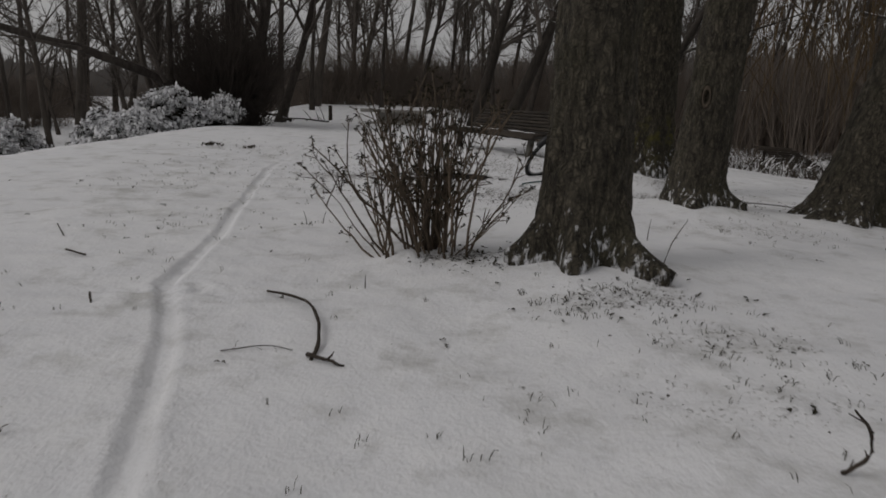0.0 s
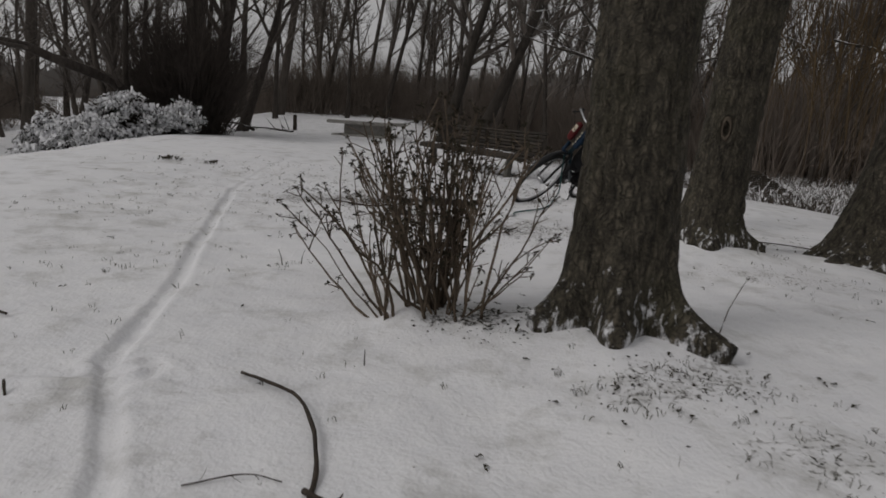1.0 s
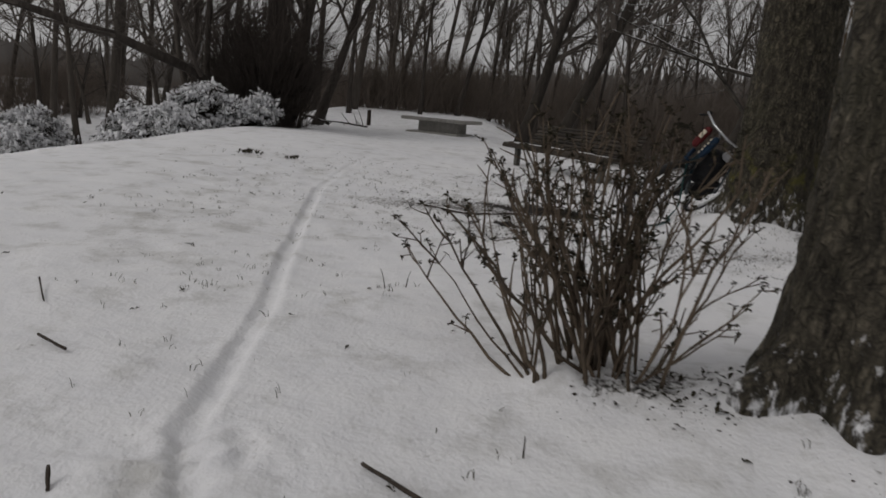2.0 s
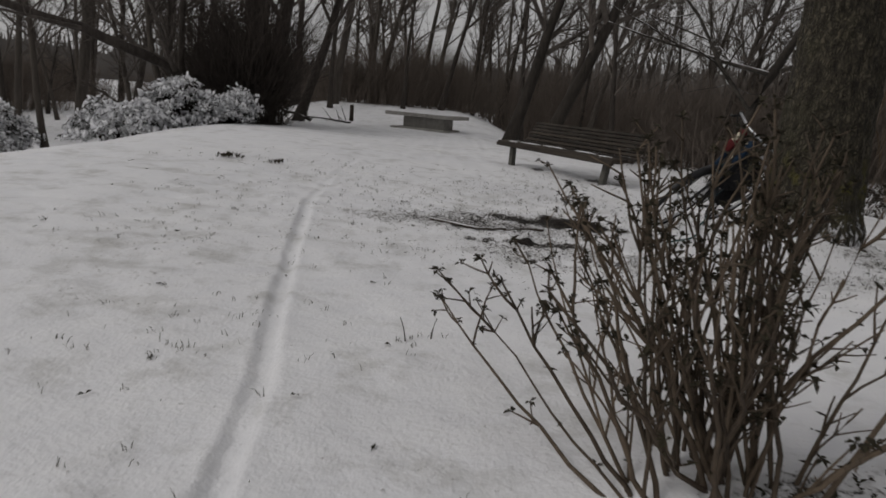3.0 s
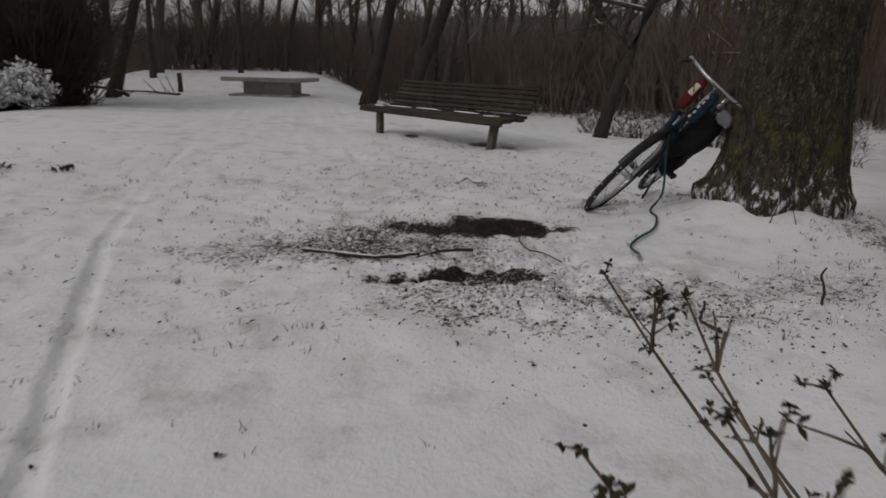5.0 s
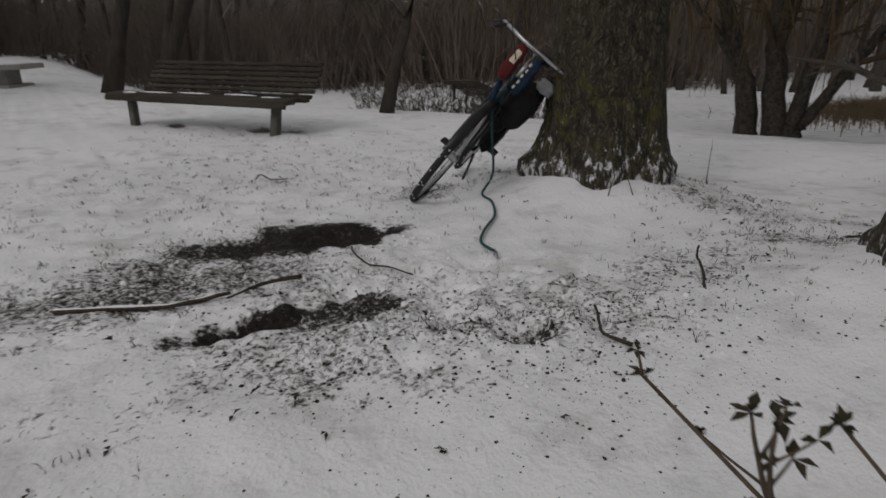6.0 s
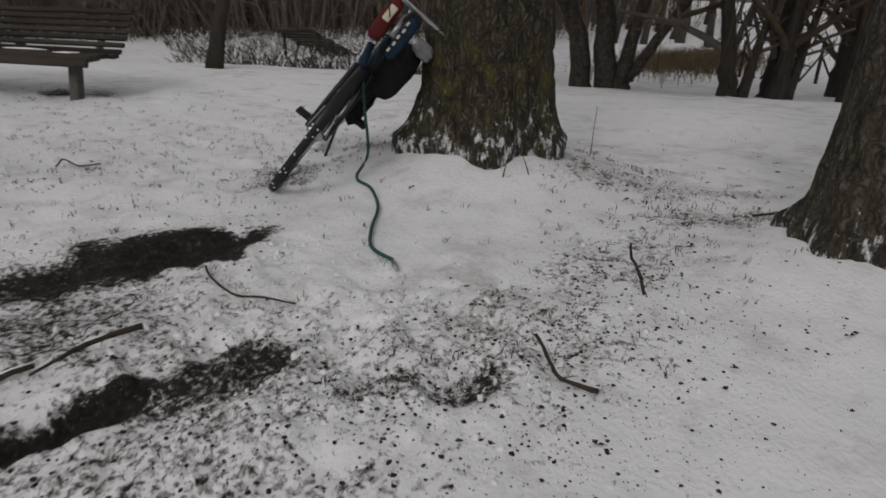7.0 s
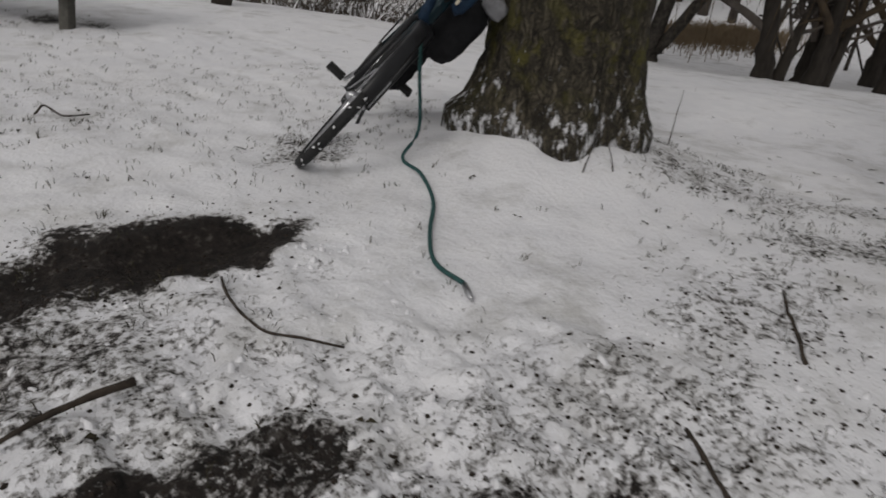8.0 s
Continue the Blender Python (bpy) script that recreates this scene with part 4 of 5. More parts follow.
# ---- the many-stemmed bush by the path ----
def leaf(g, p, d, length, width, rng):
    d = d.normalized()
    a = d.cross(Vector((0, 0, 1)))
    a = a.normalized() if a.length > 0.01 else Vector((1, 0, 0))
    n = a.cross(d)
    b = len(g.v)
    curl = rng.uniform(-0.3, 0.1) * length
    g.v += [p, p + d * length * 0.5 + a * width + n * width * 0.5, p + d * length * 0.5 + n * -width * 0.2, p + d * length * 0.5 - a * width + n * width * 0.5, p + d * length + n * curl]
    g.f += [(b, b + 1, b + 2), (b, b + 2, b + 3), (b + 1, b + 4, b + 2), (b + 2, b + 4, b + 3)]


def rosette(g, p, rng, size=0.035, n=6):
    for _ in range(n):
        d = Vector((rng.uniform(-1, 1), rng.uniform(-1, 1), rng.uniform(-0.5, 0.9)))
        leaf(g, p, d, size * rng.uniform(0.7, 1.3), size * 0.3, rng)


def big_bush():
    rng = random.Random(17)
    cx, cy = -0.06, 3.66
    ob = thing("shrub", Matrix.Translation((cx, cy, gz(cx, cy))), "leggy brown-stemmed shrub with withered dark leaf tufts, in snow", "shrub")
    leaves = Geo()
    fan, clump = (-0.28, -0.28), (-0.07, -0.17)  # two crowns of stems
    stems = [(fan, t) for t in ((-0.82, 0.44, 0.26), (-0.72, 0.16, 0.34), (-0.66, -0.02, 0.46), (-0.34, 0.3, 0.36), (-0.55, 0.75, 0.42), (-0.56, -0.2, 0.55), (-0.44, 0.05, 0.62), (-0.5, 0.4, 0.56), (-0.36, -0.2, 0.66))]
    stems += [(clump, t) for t in ((-0.31, 1.2, 0.5), (-0.25, 1.0, 0.53), (-0.16, 1.0, 0.36), (0.42, -0.22, 0.36), (0.48, 0.1, 0.5), (0.15, 0.8, 0.36), (0.3, 0.65, 0.66), (-0.2, 0.7, 0.5))]
    for k in range(46):
        a, reach = rng.uniform(0, 2 * math.pi), abs(rng.gauss(0.0, 0.29)) + 0.04
        x, y = reach * math.cos(a) - 0.07, reach * math.sin(a) - 0.02
        stems.append((clump, (min(x, 0.4), y, rng.uniform(0.7, 1.0) - 0.45 * reach)))
    for (ox, oy), (tx, ty, tz) in stems:
        loose = 0.025 if ox < -0.1 else 0.06
        pull = 0.03 if ox < -0.1 else 0.1
        bx, by = ox + pull * (tx - ox) + rng.gauss(0, loose), oy + pull * (ty - oy) + rng.gauss(0, loose)
        base, tip = Vector((bx, by, -0.05)), Vector((tx, ty, tz))
        mid = base.lerp(tip, 0.5) + Vector((0, 0, -0.06 if tz < 0.6 else 0.03)) + Vector((rng.uniform(-1, 1), rng.uniform(-1, 1), 0)) * 0.05
        pts = []
        for j in range(9):
            t = j / 8
            p = base * (1 - t) ** 2 + mid * 2 * t * (1 - t) + tip * t * t
            pts.append(p + Vector((rng.uniform(-1, 1), rng.uniform(-1, 1), rng.uniform(-1, 1))) * 0.012)
        r = rng.uniform(0.0052, 0.0088)
        g = Geo().tube(pts, [r * (1 - 0.65 * j / 8) for j in range(9)], 7)
        rosette(leaves, pts[-1], rng, 0.018, 7)
        for _ in range(3):
            stalk = wander(rng, pts[-1 - rng.randrange(2)], side_way(rng, pts[-1] - pts[-2], 50), rng.uniform(0.025, 0.055), 2, 0.15)
            g.tube(stalk, [0.0024, 0.002, 0.0016], 4)
            rosette(leaves, stalk[-1], rng, 0.015, 6)
        for _ in range(rng.randint(2, 5)):
            j = rng.randrange(2, 8)
            d = (pts[j + 1] - pts[j]).normalized()
            d = (side_way(rng, d, 38) + Vector((0, 0, 0.45))).normalized()
            line = wander(rng, pts[j], d, rng.uniform(0.1, 0.3) * (0.4 if ty > 0.6 else 1.0), 4, 0.14, 0.08)
            g.tube(line, [0.0042, 0.0037, 0.0032, 0.0028, 0.0022], 5)
            if rng.random() < 0.75:
                rosette(leaves, line[-1], rng, 0.024, 7)
            for _ in range(2):
                i = rng.randrange(1, 4)
                w2 = wander(rng, line[i], side_way(rng, line[i + 1] - line[i], 45), rng.uniform(0.03, 0.1), 2, 0.1)
                g.tube(w2, [0.0028, 0.0022, 0.0016], 4)
                if rng.random() < 0.5:
                    rosette(leaves, w2[-1], rng, 0.022, 4)
        for _ in range(2):
            j = rng.randrange(2, 9)
            rosette(leaves, pts[j], rng, 0.018, 3)
        part("stem", g, STEM, ob)
    tagged(part("withered_leaves", leaves, DRY_LEAF, ob, "withered dark brown leaf tufts", False), kind="stuff")
    return ob


big_bush()


# ---- snow-laden evergreen shrubs at the edge of the rise ----
def snowy_shrub(seed, w, h):
    """Tiers of flat drooping sprays, each with snow lying along its top."""
    rng = random.Random(seed)
    ob = thing("evergreen_shrub", Matrix(), "low evergreen shrub heavily loaded with snow", "shrub", "snowy shrubs")
    leaves, load, stems = Geo(), Geo(), Geo()
    for k in range(150):
        a, t = rng.uniform(0, 2 * math.pi), 0.25 + 0.75 * rng.random() ** 0.7
        lobe = 0.7 + 0.5 * float(lattice(a * 1.3, t * 2.2, seed)) + rng.uniform(-0.1, 0.1)
        p = Vector((w * t * math.cos(a) * lobe, w * 0.8 * t * math.sin(a) * lobe, h * (1.05 - 0.85 * t ** 2.0) * lobe))
        p.z = max(p.z, 0.1)
        out = Vector((p.x, p.y, 0)).normalized()
        long = rng.uniform(0.22, 0.42)
        tip = p + out * long * 0.5 + Vector((rng.uniform(-0.08, 0.08), rng.uniform(-0.08, 0.08), -0.07))
        root = p - out * long * 0.5 + Vector((0, 0, 0.03))
        stems.tube([(p.x * 0.2, p.y * 0.2, -0.1), root.lerp(Vector((0, 0, 0.2)), 0.4), root, tip], [0.016, 0.012, 0.008, 0.004], 4, False)
        side = out.cross(Vector((0, 0, 1)))
        for _ in range(64):
            f, wide = rng.random(), rng.uniform(-1, 1)
            q = root.lerp(tip, f) + side * wide * 0.15 * (1.1 - 0.6 * f) + Vector((0, 0, rng.uniform(-0.05, 0.02) - 0.05 * abs(wide)))
            d = out * 0.8 + side * wide + Vector((0, 0, rng.uniform(-0.7, 0.15)))
            leaf(leaves, q, d, rng.uniform(0.04, 0.09), 0.013, rng)
        if p.z > h * 0.12:
            for f in (0.2, 0.45, 0.7, 0.95):
                for _ in range(2):
                    if rng.random() < 0.46:
                        q = root.lerp(tip, f) + side * rng.uniform(-0.11, 0.11) + Vector((0, 0, rng.uniform(0.008, 0.028)))
                        load.blob(q, rng.uniform(0.035, 0.085), rng.uniform(0.025, 0.05), rng.uniform(0.01, 0.02), rng, 0.7)
    tagged(part("branchwork", stems, STICK, ob), kind="stuff")
    tagged(part("leaves", leaves, EVERGREEN, ob, "dark green leaves", False), kind="stuff")
    tagged(part("snow_load", load, SNOW_LUMP, ob, "ragged lines of lying snow"), kind="stuff")
    return ob


s1, s2 = snowy_shrub(1, 1.0, 1.02), snowy_shrub(2, 0.85, 0.82)
s1.matrix_basis = at(-6.7, 16.1)
s2.matrix_basis = at(-7.7, 15.4)
for src, x, y, t, s in ((s1, -5.75, 16.6, 120, 0.74), (s2, -6.9, 14.9, 80, 0.8), (s2, -7.9, 16.0, 250, 0.8), (s1, -11.4, 16.8, 40, 1.05), (s2, -10.9, 15.6, 150, 0.9), (s1, -12.9, 15.9, 300, 1.1)):
    copy_thing(src, at(x, y, t, s))


# ---- fallen branches and brush ----
def stick(pts, radii, label, name="stick", lift=0.0, mat=None, twigs=0, seed=0, dust=False):
    rng = random.Random(seed)
    line = [Vector((x, y, gz(x, y) + z + lift)) for x, y, z in pts]
    full = [p + Vector((rng.uniform(-1, 1), rng.uniform(-1, 1), rng.uniform(-0.4, 0.4))) * radii[0] * 0.35 for p in flow(line, 4)]
    n = len(full) - 1
    g = Geo().tube(full, [(radii[0] + (radii[1] - radii[0]) * j / n) * rng.uniform(0.85, 1.15) for j in range(n + 1)], 7)
    ob = thing(name, Matrix(), label, "stick", "fallen sticks")
    part("wood", g, mat or STICK, ob)
    if twigs:
        for _ in range(twigs):
            i = rng.randrange(1, n)
            t = Geo().tube(wander(rng, full[i], side_way(rng, full[i + 1] - full[i], 45) + Vector((0, 0, 0.15)), rng.uniform(0.2, 0.5) * (line[-1] - line[0]).length * 0.6, 3, 0.15), [radii[0] * 0.5, radii[0] * 0.4, radii[0] * 0.3, radii[0] * 0.2], 5)
            part("twig", t, mat or STICK, ob)
    if dust:
        s = Geo()
        s.tube([p + Vector((0, 0, radii[0] * 0.6)) for p in full], [radii[0] * rng.uniform(0.1, 0.7) for _ in full], 7)
        part("snow_dusting", s, SNOW_LUMP, ob, "thin line of lying snow")
    return ob


stick([(-0.84, 2.84, 0.01), (-0.72, 2.7, 0.035), (-0.6, 2.58, 0.03), (-0.53, 2.4, 0.025), (-0.5, 2.22, 0.015), (-0.5, 2.1, 0.0)], (0.0055, 0.0075), "bent dark fallen twig half sunk in snow", seed=1)
stick([(-0.52, 2.13, 0.01), (-0.44, 2.06, 0.02), (-0.38, 2.05, 0.0)], (0.009, 0.004), "short dark broken twig on snow", twigs=2, seed=2)
stick([(-0.82, 2.15, 0.005), (-0.68, 2.2, 0.012), (-0.58, 2.18, 0.006)], (0.0022, 0.0016), "thin dark twig lying on snow", twigs=3, seed=3)
stick([(-0.98, 6.93, 0.012), (-0.62, 6.80, 0.022), (-0.41, 6.75, 0.03)], (0.011, 0.009), "snow-dusted grey branch lying beside dug earth", dust=True, seed=4)
stick([(-0.43, 6.72, 0.02), (-0.28, 6.73, 0.035), (-0.13, 6.73, 0.04)], (0.004, 0.0095), "broken dark branch lying beside dug earth", seed=5)
stick([(0.24, 7.05, 0.01), (0.195, 6.94, 0.015), (0.17, 6.83, 0.02), (0.18, 6.74, 0.02), (0.225, 6.66, 0.02), (0.31, 6.61, 0.012)], (0.0045, 0.003), "thin curved brown twig on churned snow", seed=6)
stick([(1.15, 5.80, 0.0), (1.2, 5.85, 0.05), (1.22, 5.9, 0.10), (1.27, 5.93, 0.12)], (0.0065, 0.004), "crooked brown twig sticking up from snow", seed=7)
stick([(0.66, 5.9, 0.04), (0.58, 5.8, 0.03), (0.53, 5.73, 0.02), (0.55, 5.63, 0.015)], (0.0045, 0.007), "crooked brown twig on churned snow", twigs=2, seed=8)
stick([(-2.05, 3.39, 0.02), (-1.9, 3.3, 0.015)], (0.006, 0.005), "short dark twig lying on snow", seed=9)
stick([(-2.4, 3.92, 0.03), (-2.25, 3.72, 0.01)], (0.004, 0.003), "thin dark twig lying on snow", seed=10)
stick([(-1.53, 2.65, 0.03), (-1.5, 2.6, 0.0)], (0.005, 0.004), "short dark twig poking out of snow", seed=11)
stick([(0.93, 1.5, 0.0), (0.97, 1.48, 0.06), (0.98, 1.5, 0.12), (0.95, 1.53, 0.16)], (0.006, 0.003), "small dark branching twig poking out of snow", twigs=5, seed=12)
stick([(2.2, 5.8, 0.02), (2.45, 5.1 + 0.5, 0.03), (2.75, 5.35, 0.06), (2.95, 5.3, 0.03)], (0.006, 0.004), "dark thin root running over snow", seed=13)
stick([(0.35, 8.86, 0.01), (0.42, 8.95, 0.04), (0.43, 8.75, 0.02), (0.55, 8.77, 0.01)], (0.005, 0.004), "thin curled twig lying on snow", seed=14)
stick([(-4.1, 23.2, 0.02), (-4.6, 23.4, 0.05), (-5.2, 23.7, 0.08), (-6.0, 23.8, 0.06)], (0.035, 0.02), "dark fallen branch lying at the wood's edge", "fallen_branch", twigs=7, seed=15, mat=SNOW_LIMB)
stick([(-5.0, 21.4, 0.1), (-5.6, 21.8, 0.25), (-6.4, 21.9, 0.3)], (0.05, 0.02), "snow-dusted fallen branch at the wood's edge", "fallen_branch", twigs=12, seed=16, mat=SNOW_LIMB)


def scatter(name, label, category, mat, fill, smooth=False):
    g = Geo()
    fill(g, random.Random(len(label)))
    return tagged(part(name, g, mat, None, "", smooth), label, category, kind="stuff")


def brush_fill(g, rng):
    """Low scrub on the bank beyond the crest."""
    for _ in range(6500):
        s, d = rng.uniform(-14, 14), 2.2 + 20 * rng.random() ** 1.3
        x, y = 3.2 + 0.832 * d + 0.555 * s, 15 + 0.555 * d - 0.832 * s
        if y < 12.2 + 0.02 * x or y - 4.4 < 0.93 * (x + 0.95) or 12.6 * (x - 3.4) < 5.6 * (y - 13.4) + 4:
            continue
        z = float(rise(np.array([x]), np.array([y]))[0])
        for _ in range(3):
            p = Vector((x + rng.uniform(-0.2, 0.2), y + rng.uniform(-0.2, 0.2), z - 0.02))
            e = p + Vector((rng.uniform(-0.3, 0.3), rng.uniform(-0.3, 0.3), rng.uniform(0.1, 0.42)))
            m = p.lerp(e, 0.5) + Vector((0, 0, 0.06))
            g.tube([p, m, e], [0.014, 0.011, 0.006], 3, False)


scatter("snowy_brush", "low tangled scrub speckled with snow on the bank", "undergrowth", BRUSH, brush_fill)


def reed_fill(g, rng):
    for _ in range(3600):
        x, y = rng.gauss(21, 1.9), rng.gauss(13.6, 0.9)
        z = float(rise(np.array([x]), np.array([y]))[0])
        h = rng.uniform(0.18, 0.42)
        g.tube([(x, y, z - 0.02), (x + rng.uniform(-0.1, 0.1), y, z + h * 0.6), (x + rng.uniform(-0.25, 0.25), y, z + h)], [0.01, 0.009, 0.003], 3, False)


scatter("reeds", "patch of tan winter reeds beyond the rise", "reeds", REED, reed_fill)


def wooden_steps():
    ob = thing("wooden_steps", Matrix(), "dark wooden outdoor steps with posts on the snowy bank", "steps")
    for k in range(12):
        f = k / 11
        p = Vector((11.9 - 1.0 * f, 20.6 + 1.0 * f, -1.25 + 0.75 * f))
        part("tread", Geo().box(Matrix.Translation(p) @ Matrix.Rotation(radians(-40), 4, "Z"), 1.15, 0.2, 0.05, 0.01), SLAT, ob)
        if k % 3 == 0:
            for s in (-0.5, 0.5):
                q = p + Vector((0.766 * s, -0.643 * s, 0))
                g = gz(q.x, q.y)
                part("post", Geo().tube([(q.x, q.y, g - 0.1), (q.x, q.y, max(g, q.z) + 0.05)], [0.05, 0.045], 7), SLAT, ob)


wooden_steps()


def far_fence():
    ob = thing("wooden_fence", Matrix(), "distant low wooden fence with crossed braces in snow", "fence")
    for k in range(9):
        x, y = 19.0 + 0.55 * k * 0.35, 11.5 - 0.95 * k
        z = gz(x, y)
        part("post", Geo().tube([(x, y, z - 0.1), (x, y, z + 1.0)], [0.05, 0.045], 6), SLAT, ob)
        part("brace", Geo().tube([(x, y, z + 0.75), (x + 0.1, y - 0.4, z)], [0.03, 0.03], 5), SLAT, ob)
        part("brace", Geo().tube([(x, y, z + 0.75), (x - 0.1, y + 0.4, z)], [0.03, 0.03], 5), SLAT, ob)
    return ob


far_fence()


# ---- what lies on the snow: crumbs of earth, leaves, grass tips, lumps ----
SPILL = [(0.2, 7.3, 0.5, 0.25, 420), (-0.3, 7.35, 0.55, 0.3, 420), (-0.75, 7.05, 0.6, 0.3, 380), (-0.3, 6.5, 0.45, 0.22, 260), (0.0, 6.2, 0.6, 0.35, 520), (0.4, 5.9, 0.5, 0.35, 480), (0.9, 5.9, 0.5, 0.35, 360), (-0.4, 5.95, 0.8, 0.35, 260),
         (0.4, 5.45, 0.7, 0.3, 240), (1.2, 5.6, 0.5, 0.4, 200), (1.1, 7.9, 0.3, 0.2, 120), (2.0, 6.1, 0.6, 0.4, 200), (0.75, 2.85, 0.35, 0.15, 120), (0.05, 3.3, 0.3, 0.12, 120), (1.6, 12.05, 0.4, 0.4, 150), (-1.8, 7.0, 1.0, 0.8, 200), (-0.5, 9.0, 2.0, 0.8, 200), (1.0, 2.2, 0.5, 0.4, 60)]


def crumb_fill(g, rng):
    for cx, cy, sx, sy, n in SPILL:
        n = int(n * 1.5)
        xs = [rng.gauss(cx, sx * 0.55) for _ in range(n)]
        ys = [rng.gauss(cy, sy * 0.6) for _ in range(n)]
        zs = ground_height(np.array(xs), np.array(ys))
        for x, y, z in zip(xs, ys, zs):
            s = 0.002 + 0.0065 * rng.random() ** 5
            b = len(g.v)
            w = [Vector((rng.uniform(0.6, 1.3) * s * math.cos(t), rng.uniform(0.6, 1.3) * s * math.sin(t), rng.uniform(-0.2, 0.3) * s)) for t in (0.2, 1.5, 2.8, 4.0, 5.2)]
            c = Vector((x, y, float(z)))
            g.v += [c + q for q in w] + [c + Vector((0, 0, s * rng.uniform(0.5, 1.0))), c + Vector((0, 0, -s * 0.5))]
            for k in range(5):
                g.f += [(b + k, b + (k + 1) % 5, b + 5), (b + (k + 1) % 5, b + k, b + 6)]


scatter("earth_crumbs", "dark crumbs of earth scattered over the snow", "earth", SOIL, crumb_fill)


def lump_fill(g, rng):
    for cx, cy, sx, sy, n in ((0.05, 6.2, 0.5, 0.25, 170), (0.5, 5.9, 0.5, 0.3, 120), (0.1, 6.72, 0.55, 0.16, 110), (0.5, 7.05, 0.25, 0.06, 60), (-0.6, 6.25, 0.5, 0.2, 60), (-0.55, 7.05, 0.5, 0.16, 60), (1.1, 5.9, 0.4, 0.3, 50)):
        for _ in range(n):
            x, y = rng.gauss(cx, sx * 0.6), rng.gauss(cy, sy * 0.7)
            if float(earth_cover(np.array([x]), np.array([y]))[0]) > 0.62:
                continue
            s = 0.004 + 0.011 * rng.random() ** 3
            g.blob((x, y, gz(x, y) - s * 0.05), s * rng.uniform(0.8, 1.4), s * 0.9, s * 0.6, rng, 0.55)


scatter("snow_lumps", "loose lumps of kicked-up snow", "snow", SNOW_LUMP, lump_fill, True)


def grass_fill(g, rng):
    patches = [(-0.95, 4.5, 0.12, 10), (-2.7, 6.0, 0.5, 40), (-2.6, 7.1, 0.6, 50), (-1.97, 4.2, 0.4, 24), (-1.6, 4.4, 0.5, 24), (-1.3, 6.0, 0.7, 40), (-2.7, 9.3, 1.2, 90), (-0.5, 8.8, 1.5, 110), (0.8, 9.3, 1.2, 90), (1.3, 7.9, 0.4, 46), (2.4, 6.5, 0.5, 90), (2.3, 5.9, 0.35, 60), (1.6, 6.1, 0.5, 60),
               (0.8, 2.8, 0.3, 46), (0.4, 2.75, 0.2, 20), (1.1, 2.3, 0.4, 36), (0.9, 1.85, 0.5, 30), (0.0, 1.7, 0.4, 14), (2.3, 4.6, 0.5, 50), (-0.4, 2.9, 0.4, 8), (-1.5, 3.2, 0.6, 14), (0.5, 6.4, 0.8, 60), (-0.5, 7.2, 0.8, 70), (4.0, 7.2, 1.5, 30), (-2.0, 2.3, 0.4, 8), (0.8, 12.3, 0.7, 60), (2.0, 7.9, 0.5, 40), (1.0, 10.0, 1.5, 80), (1.5, 8.6, 0.9, 150), (0.3, 8.3, 0.9, 110), (2.6, 9.3, 1.0, 90), (-0.9, 7.9, 0.7, 70), (1.2, 10.8, 1.2, 100), (-1.5, 8.0, 0.8, 60), (2.5, 6.9, 0.5, 60)]
    for cx, cy, s, n in patches:
        for _ in range(n):
            x, y = rng.gauss(cx, s * 0.6), rng.gauss(cy, s * 0.6)
            z = gz(x, y)
            for _ in range(rng.randint(1, 5)):
                h = rng.uniform(0.008, 0.026)
                px, py = x + rng.uniform(-0.02, 0.02), y + rng.uniform(-0.02, 0.02)
                dx, dy = rng.uniform(-0.9, 0.9) * h, rng.uniform(-0.9, 0.9) * h
                r = 0.0011 + 0.0009 * rng.random()
                g.tube([(px, py, z - 0.004), (px + dx * 0.4, py + dy * 0.4, z + h * 0.7), (px + dx, py + dy, z + h)], [r, r * 0.8, r * 0.3], 3, False)


scatter("grass_tips", "withered grass tips poking through the snow", "grass", GRASS, grass_fill)


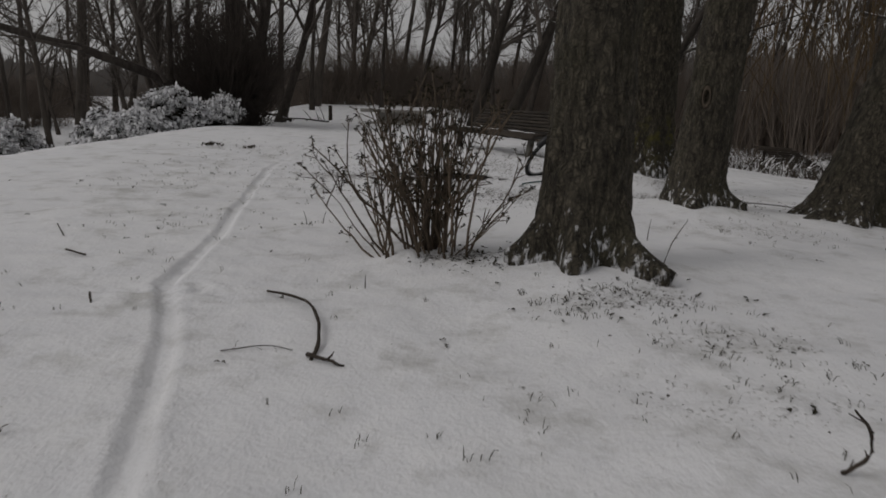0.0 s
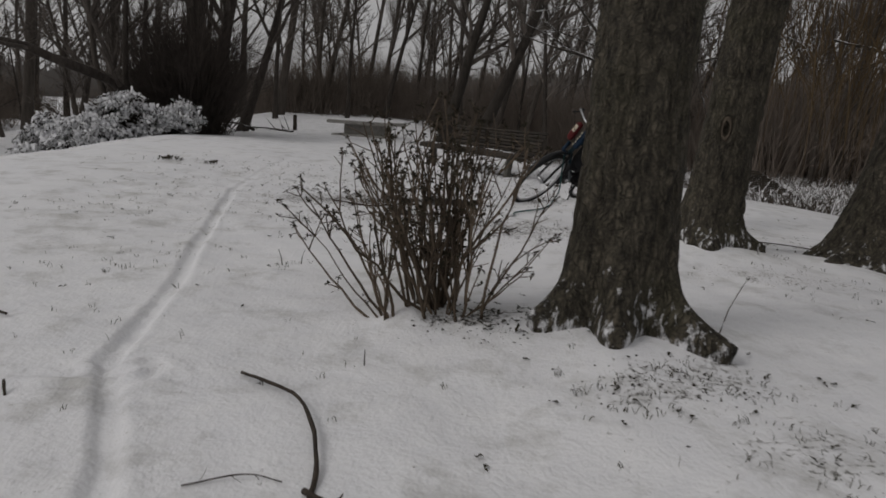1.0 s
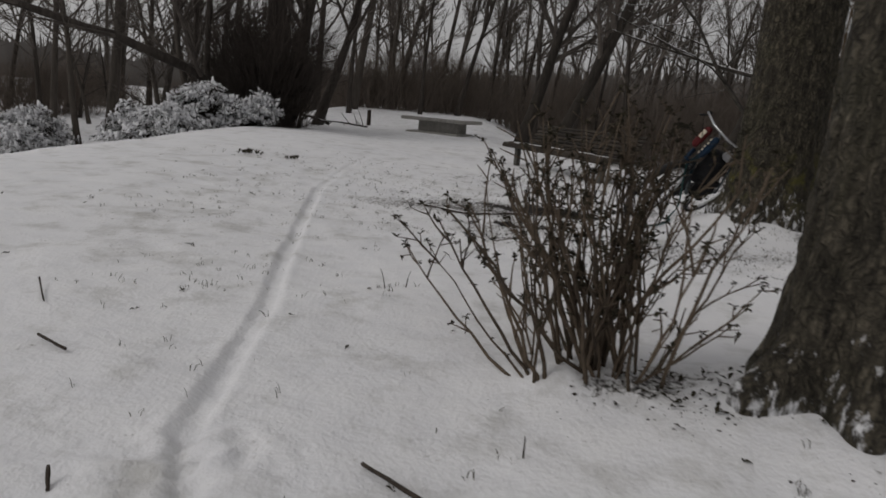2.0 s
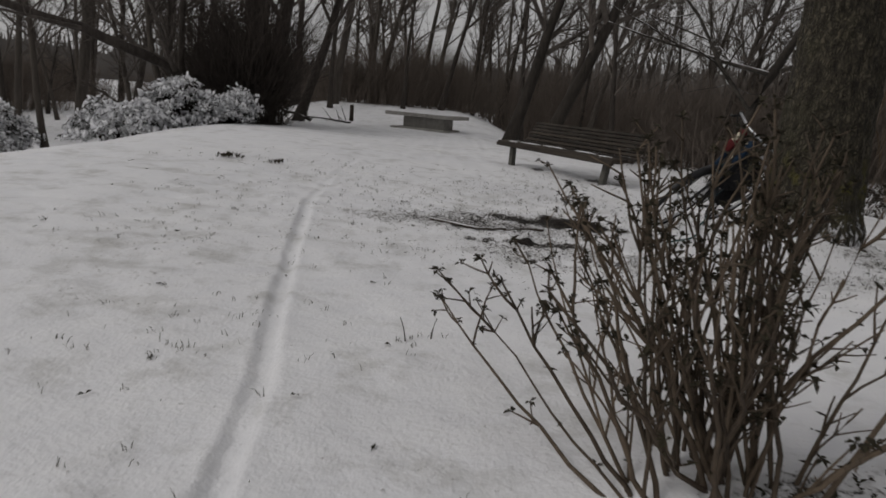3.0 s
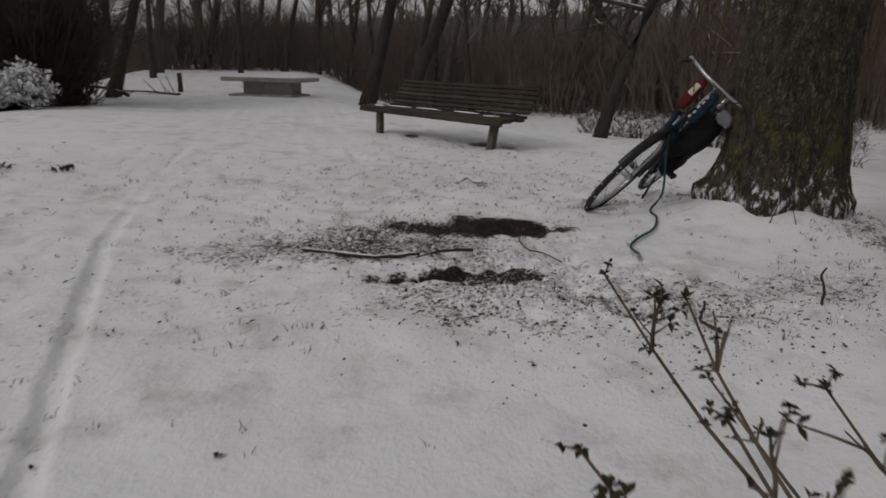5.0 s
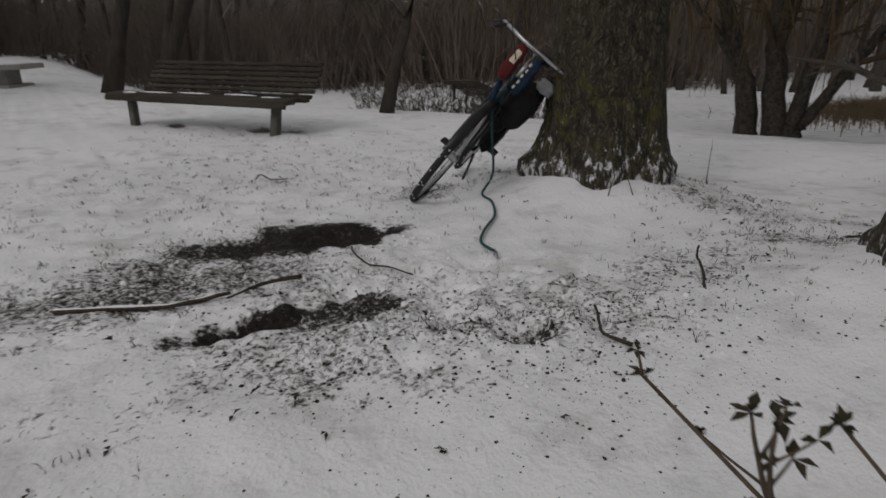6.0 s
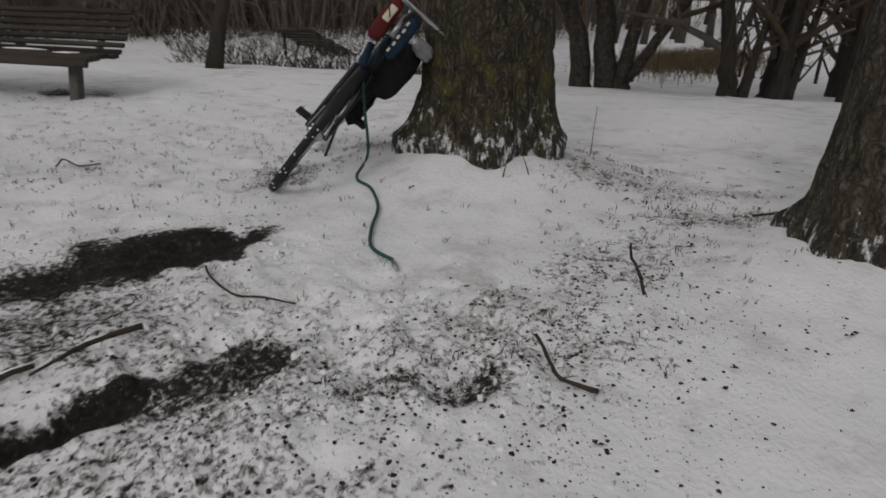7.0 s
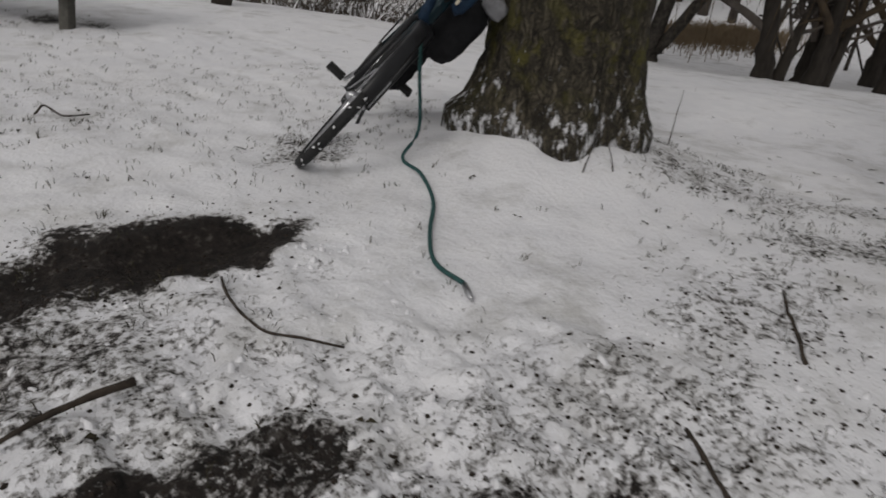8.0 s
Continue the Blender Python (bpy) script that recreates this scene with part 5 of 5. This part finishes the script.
def dead_leaf_fill(g, rng):
    spots = [(-1.08, 4.40), (-1.98, 6.6), (-0.63, 3.91), (-0.56, 6.02), (-0.63, 5.93), (-0.38, 5.91), (-0.46, 5.93), (0.9, 5.4), (0.37, 5.53), (0.79, 5.39), (0.1, 5.95), (0.17, 5.76), (-1.26, 6.2), (1.21, 2.24), (1.42, 2.18), (1.05, 2.42), (0.8, 2.76), (0.48, 2.78), (4.3, 7.3), (3.4, 6.6), (3.9, 6.2), (2.9, 6.9)]
    spots += [(rng.gauss(0.24, 0.17), rng.gauss(3.42, 0.1)) for _ in range(60)] + [(rng.gauss(0.75, 0.35), rng.gauss(2.85, 0.16)) for _ in range(26)] + [(rng.gauss(2.5, 0.6), rng.gauss(6.2, 0.5)) for _ in range(60)]
    spots += [(rng.uniform(-4, 4), rng.uniform(1.5, 11)) for _ in range(90)]
    for cx, cy, n in ((-3.36, 9.25, 26), (-2.8, 9.27, 16), (-3.28, 9.28, 12)):
        for _ in range(n):
            x, y = rng.gauss(cx, 0.05), rng.gauss(cy, 0.04)
            leaf(g, Vector((x, y, gz(x, y))), Vector((rng.uniform(-0.7, 0.7), rng.uniform(-0.7, 0.7), 1)), rng.uniform(0.04, 0.09), 0.012, rng)
    for x, y in spots:
        p = Vector((x, y, gz(x, y) + 0.006))
        for _ in range(2):
            leaf(g, p, Vector((rng.uniform(-1, 1), rng.uniform(-1, 1), rng.uniform(-0.1, 0.35))), rng.uniform(0.014, 0.038), rng.uniform(0.004, 0.009), rng)


scatter("dead_leaves", "curled dark dead leaves lying on the snow", "leaves", DRY_LEAF, dead_leaf_fill)


for k, (x, y, dx, dy, h) in enumerate(((1.0, 3.12, 0.16, 0.12, 0.28), (2.75, 6.95, 0.02, 0.0, 0.3), (1.72, 6.85, 0.1, -0.02, 0.2), (1.85, 6.78, -0.06, 0.05, 0.14), (1.28, 4.2, 0.05, 0.1, 0.12), (-0.42, 2.97, 0.0, 0.01, 0.06), (-1.0, 4.47, -0.03, 0.03, 0.09), (-0.9, 4.52, 0.02, 0.03, 0.08), (-1.75, 2.1, -0.12, 0.06, 0.09), (-1.62, 2.2, 0.02, 0.02, 0.12))):
    stick([(x, y, -0.01), (x + dx * 0.4, y + dy * 0.4, h * 0.55), (x + dx, y + dy, h)], (0.0032, 0.0014), "thin bare sprig standing up out of the snow", "sprig", seed=60 + k)
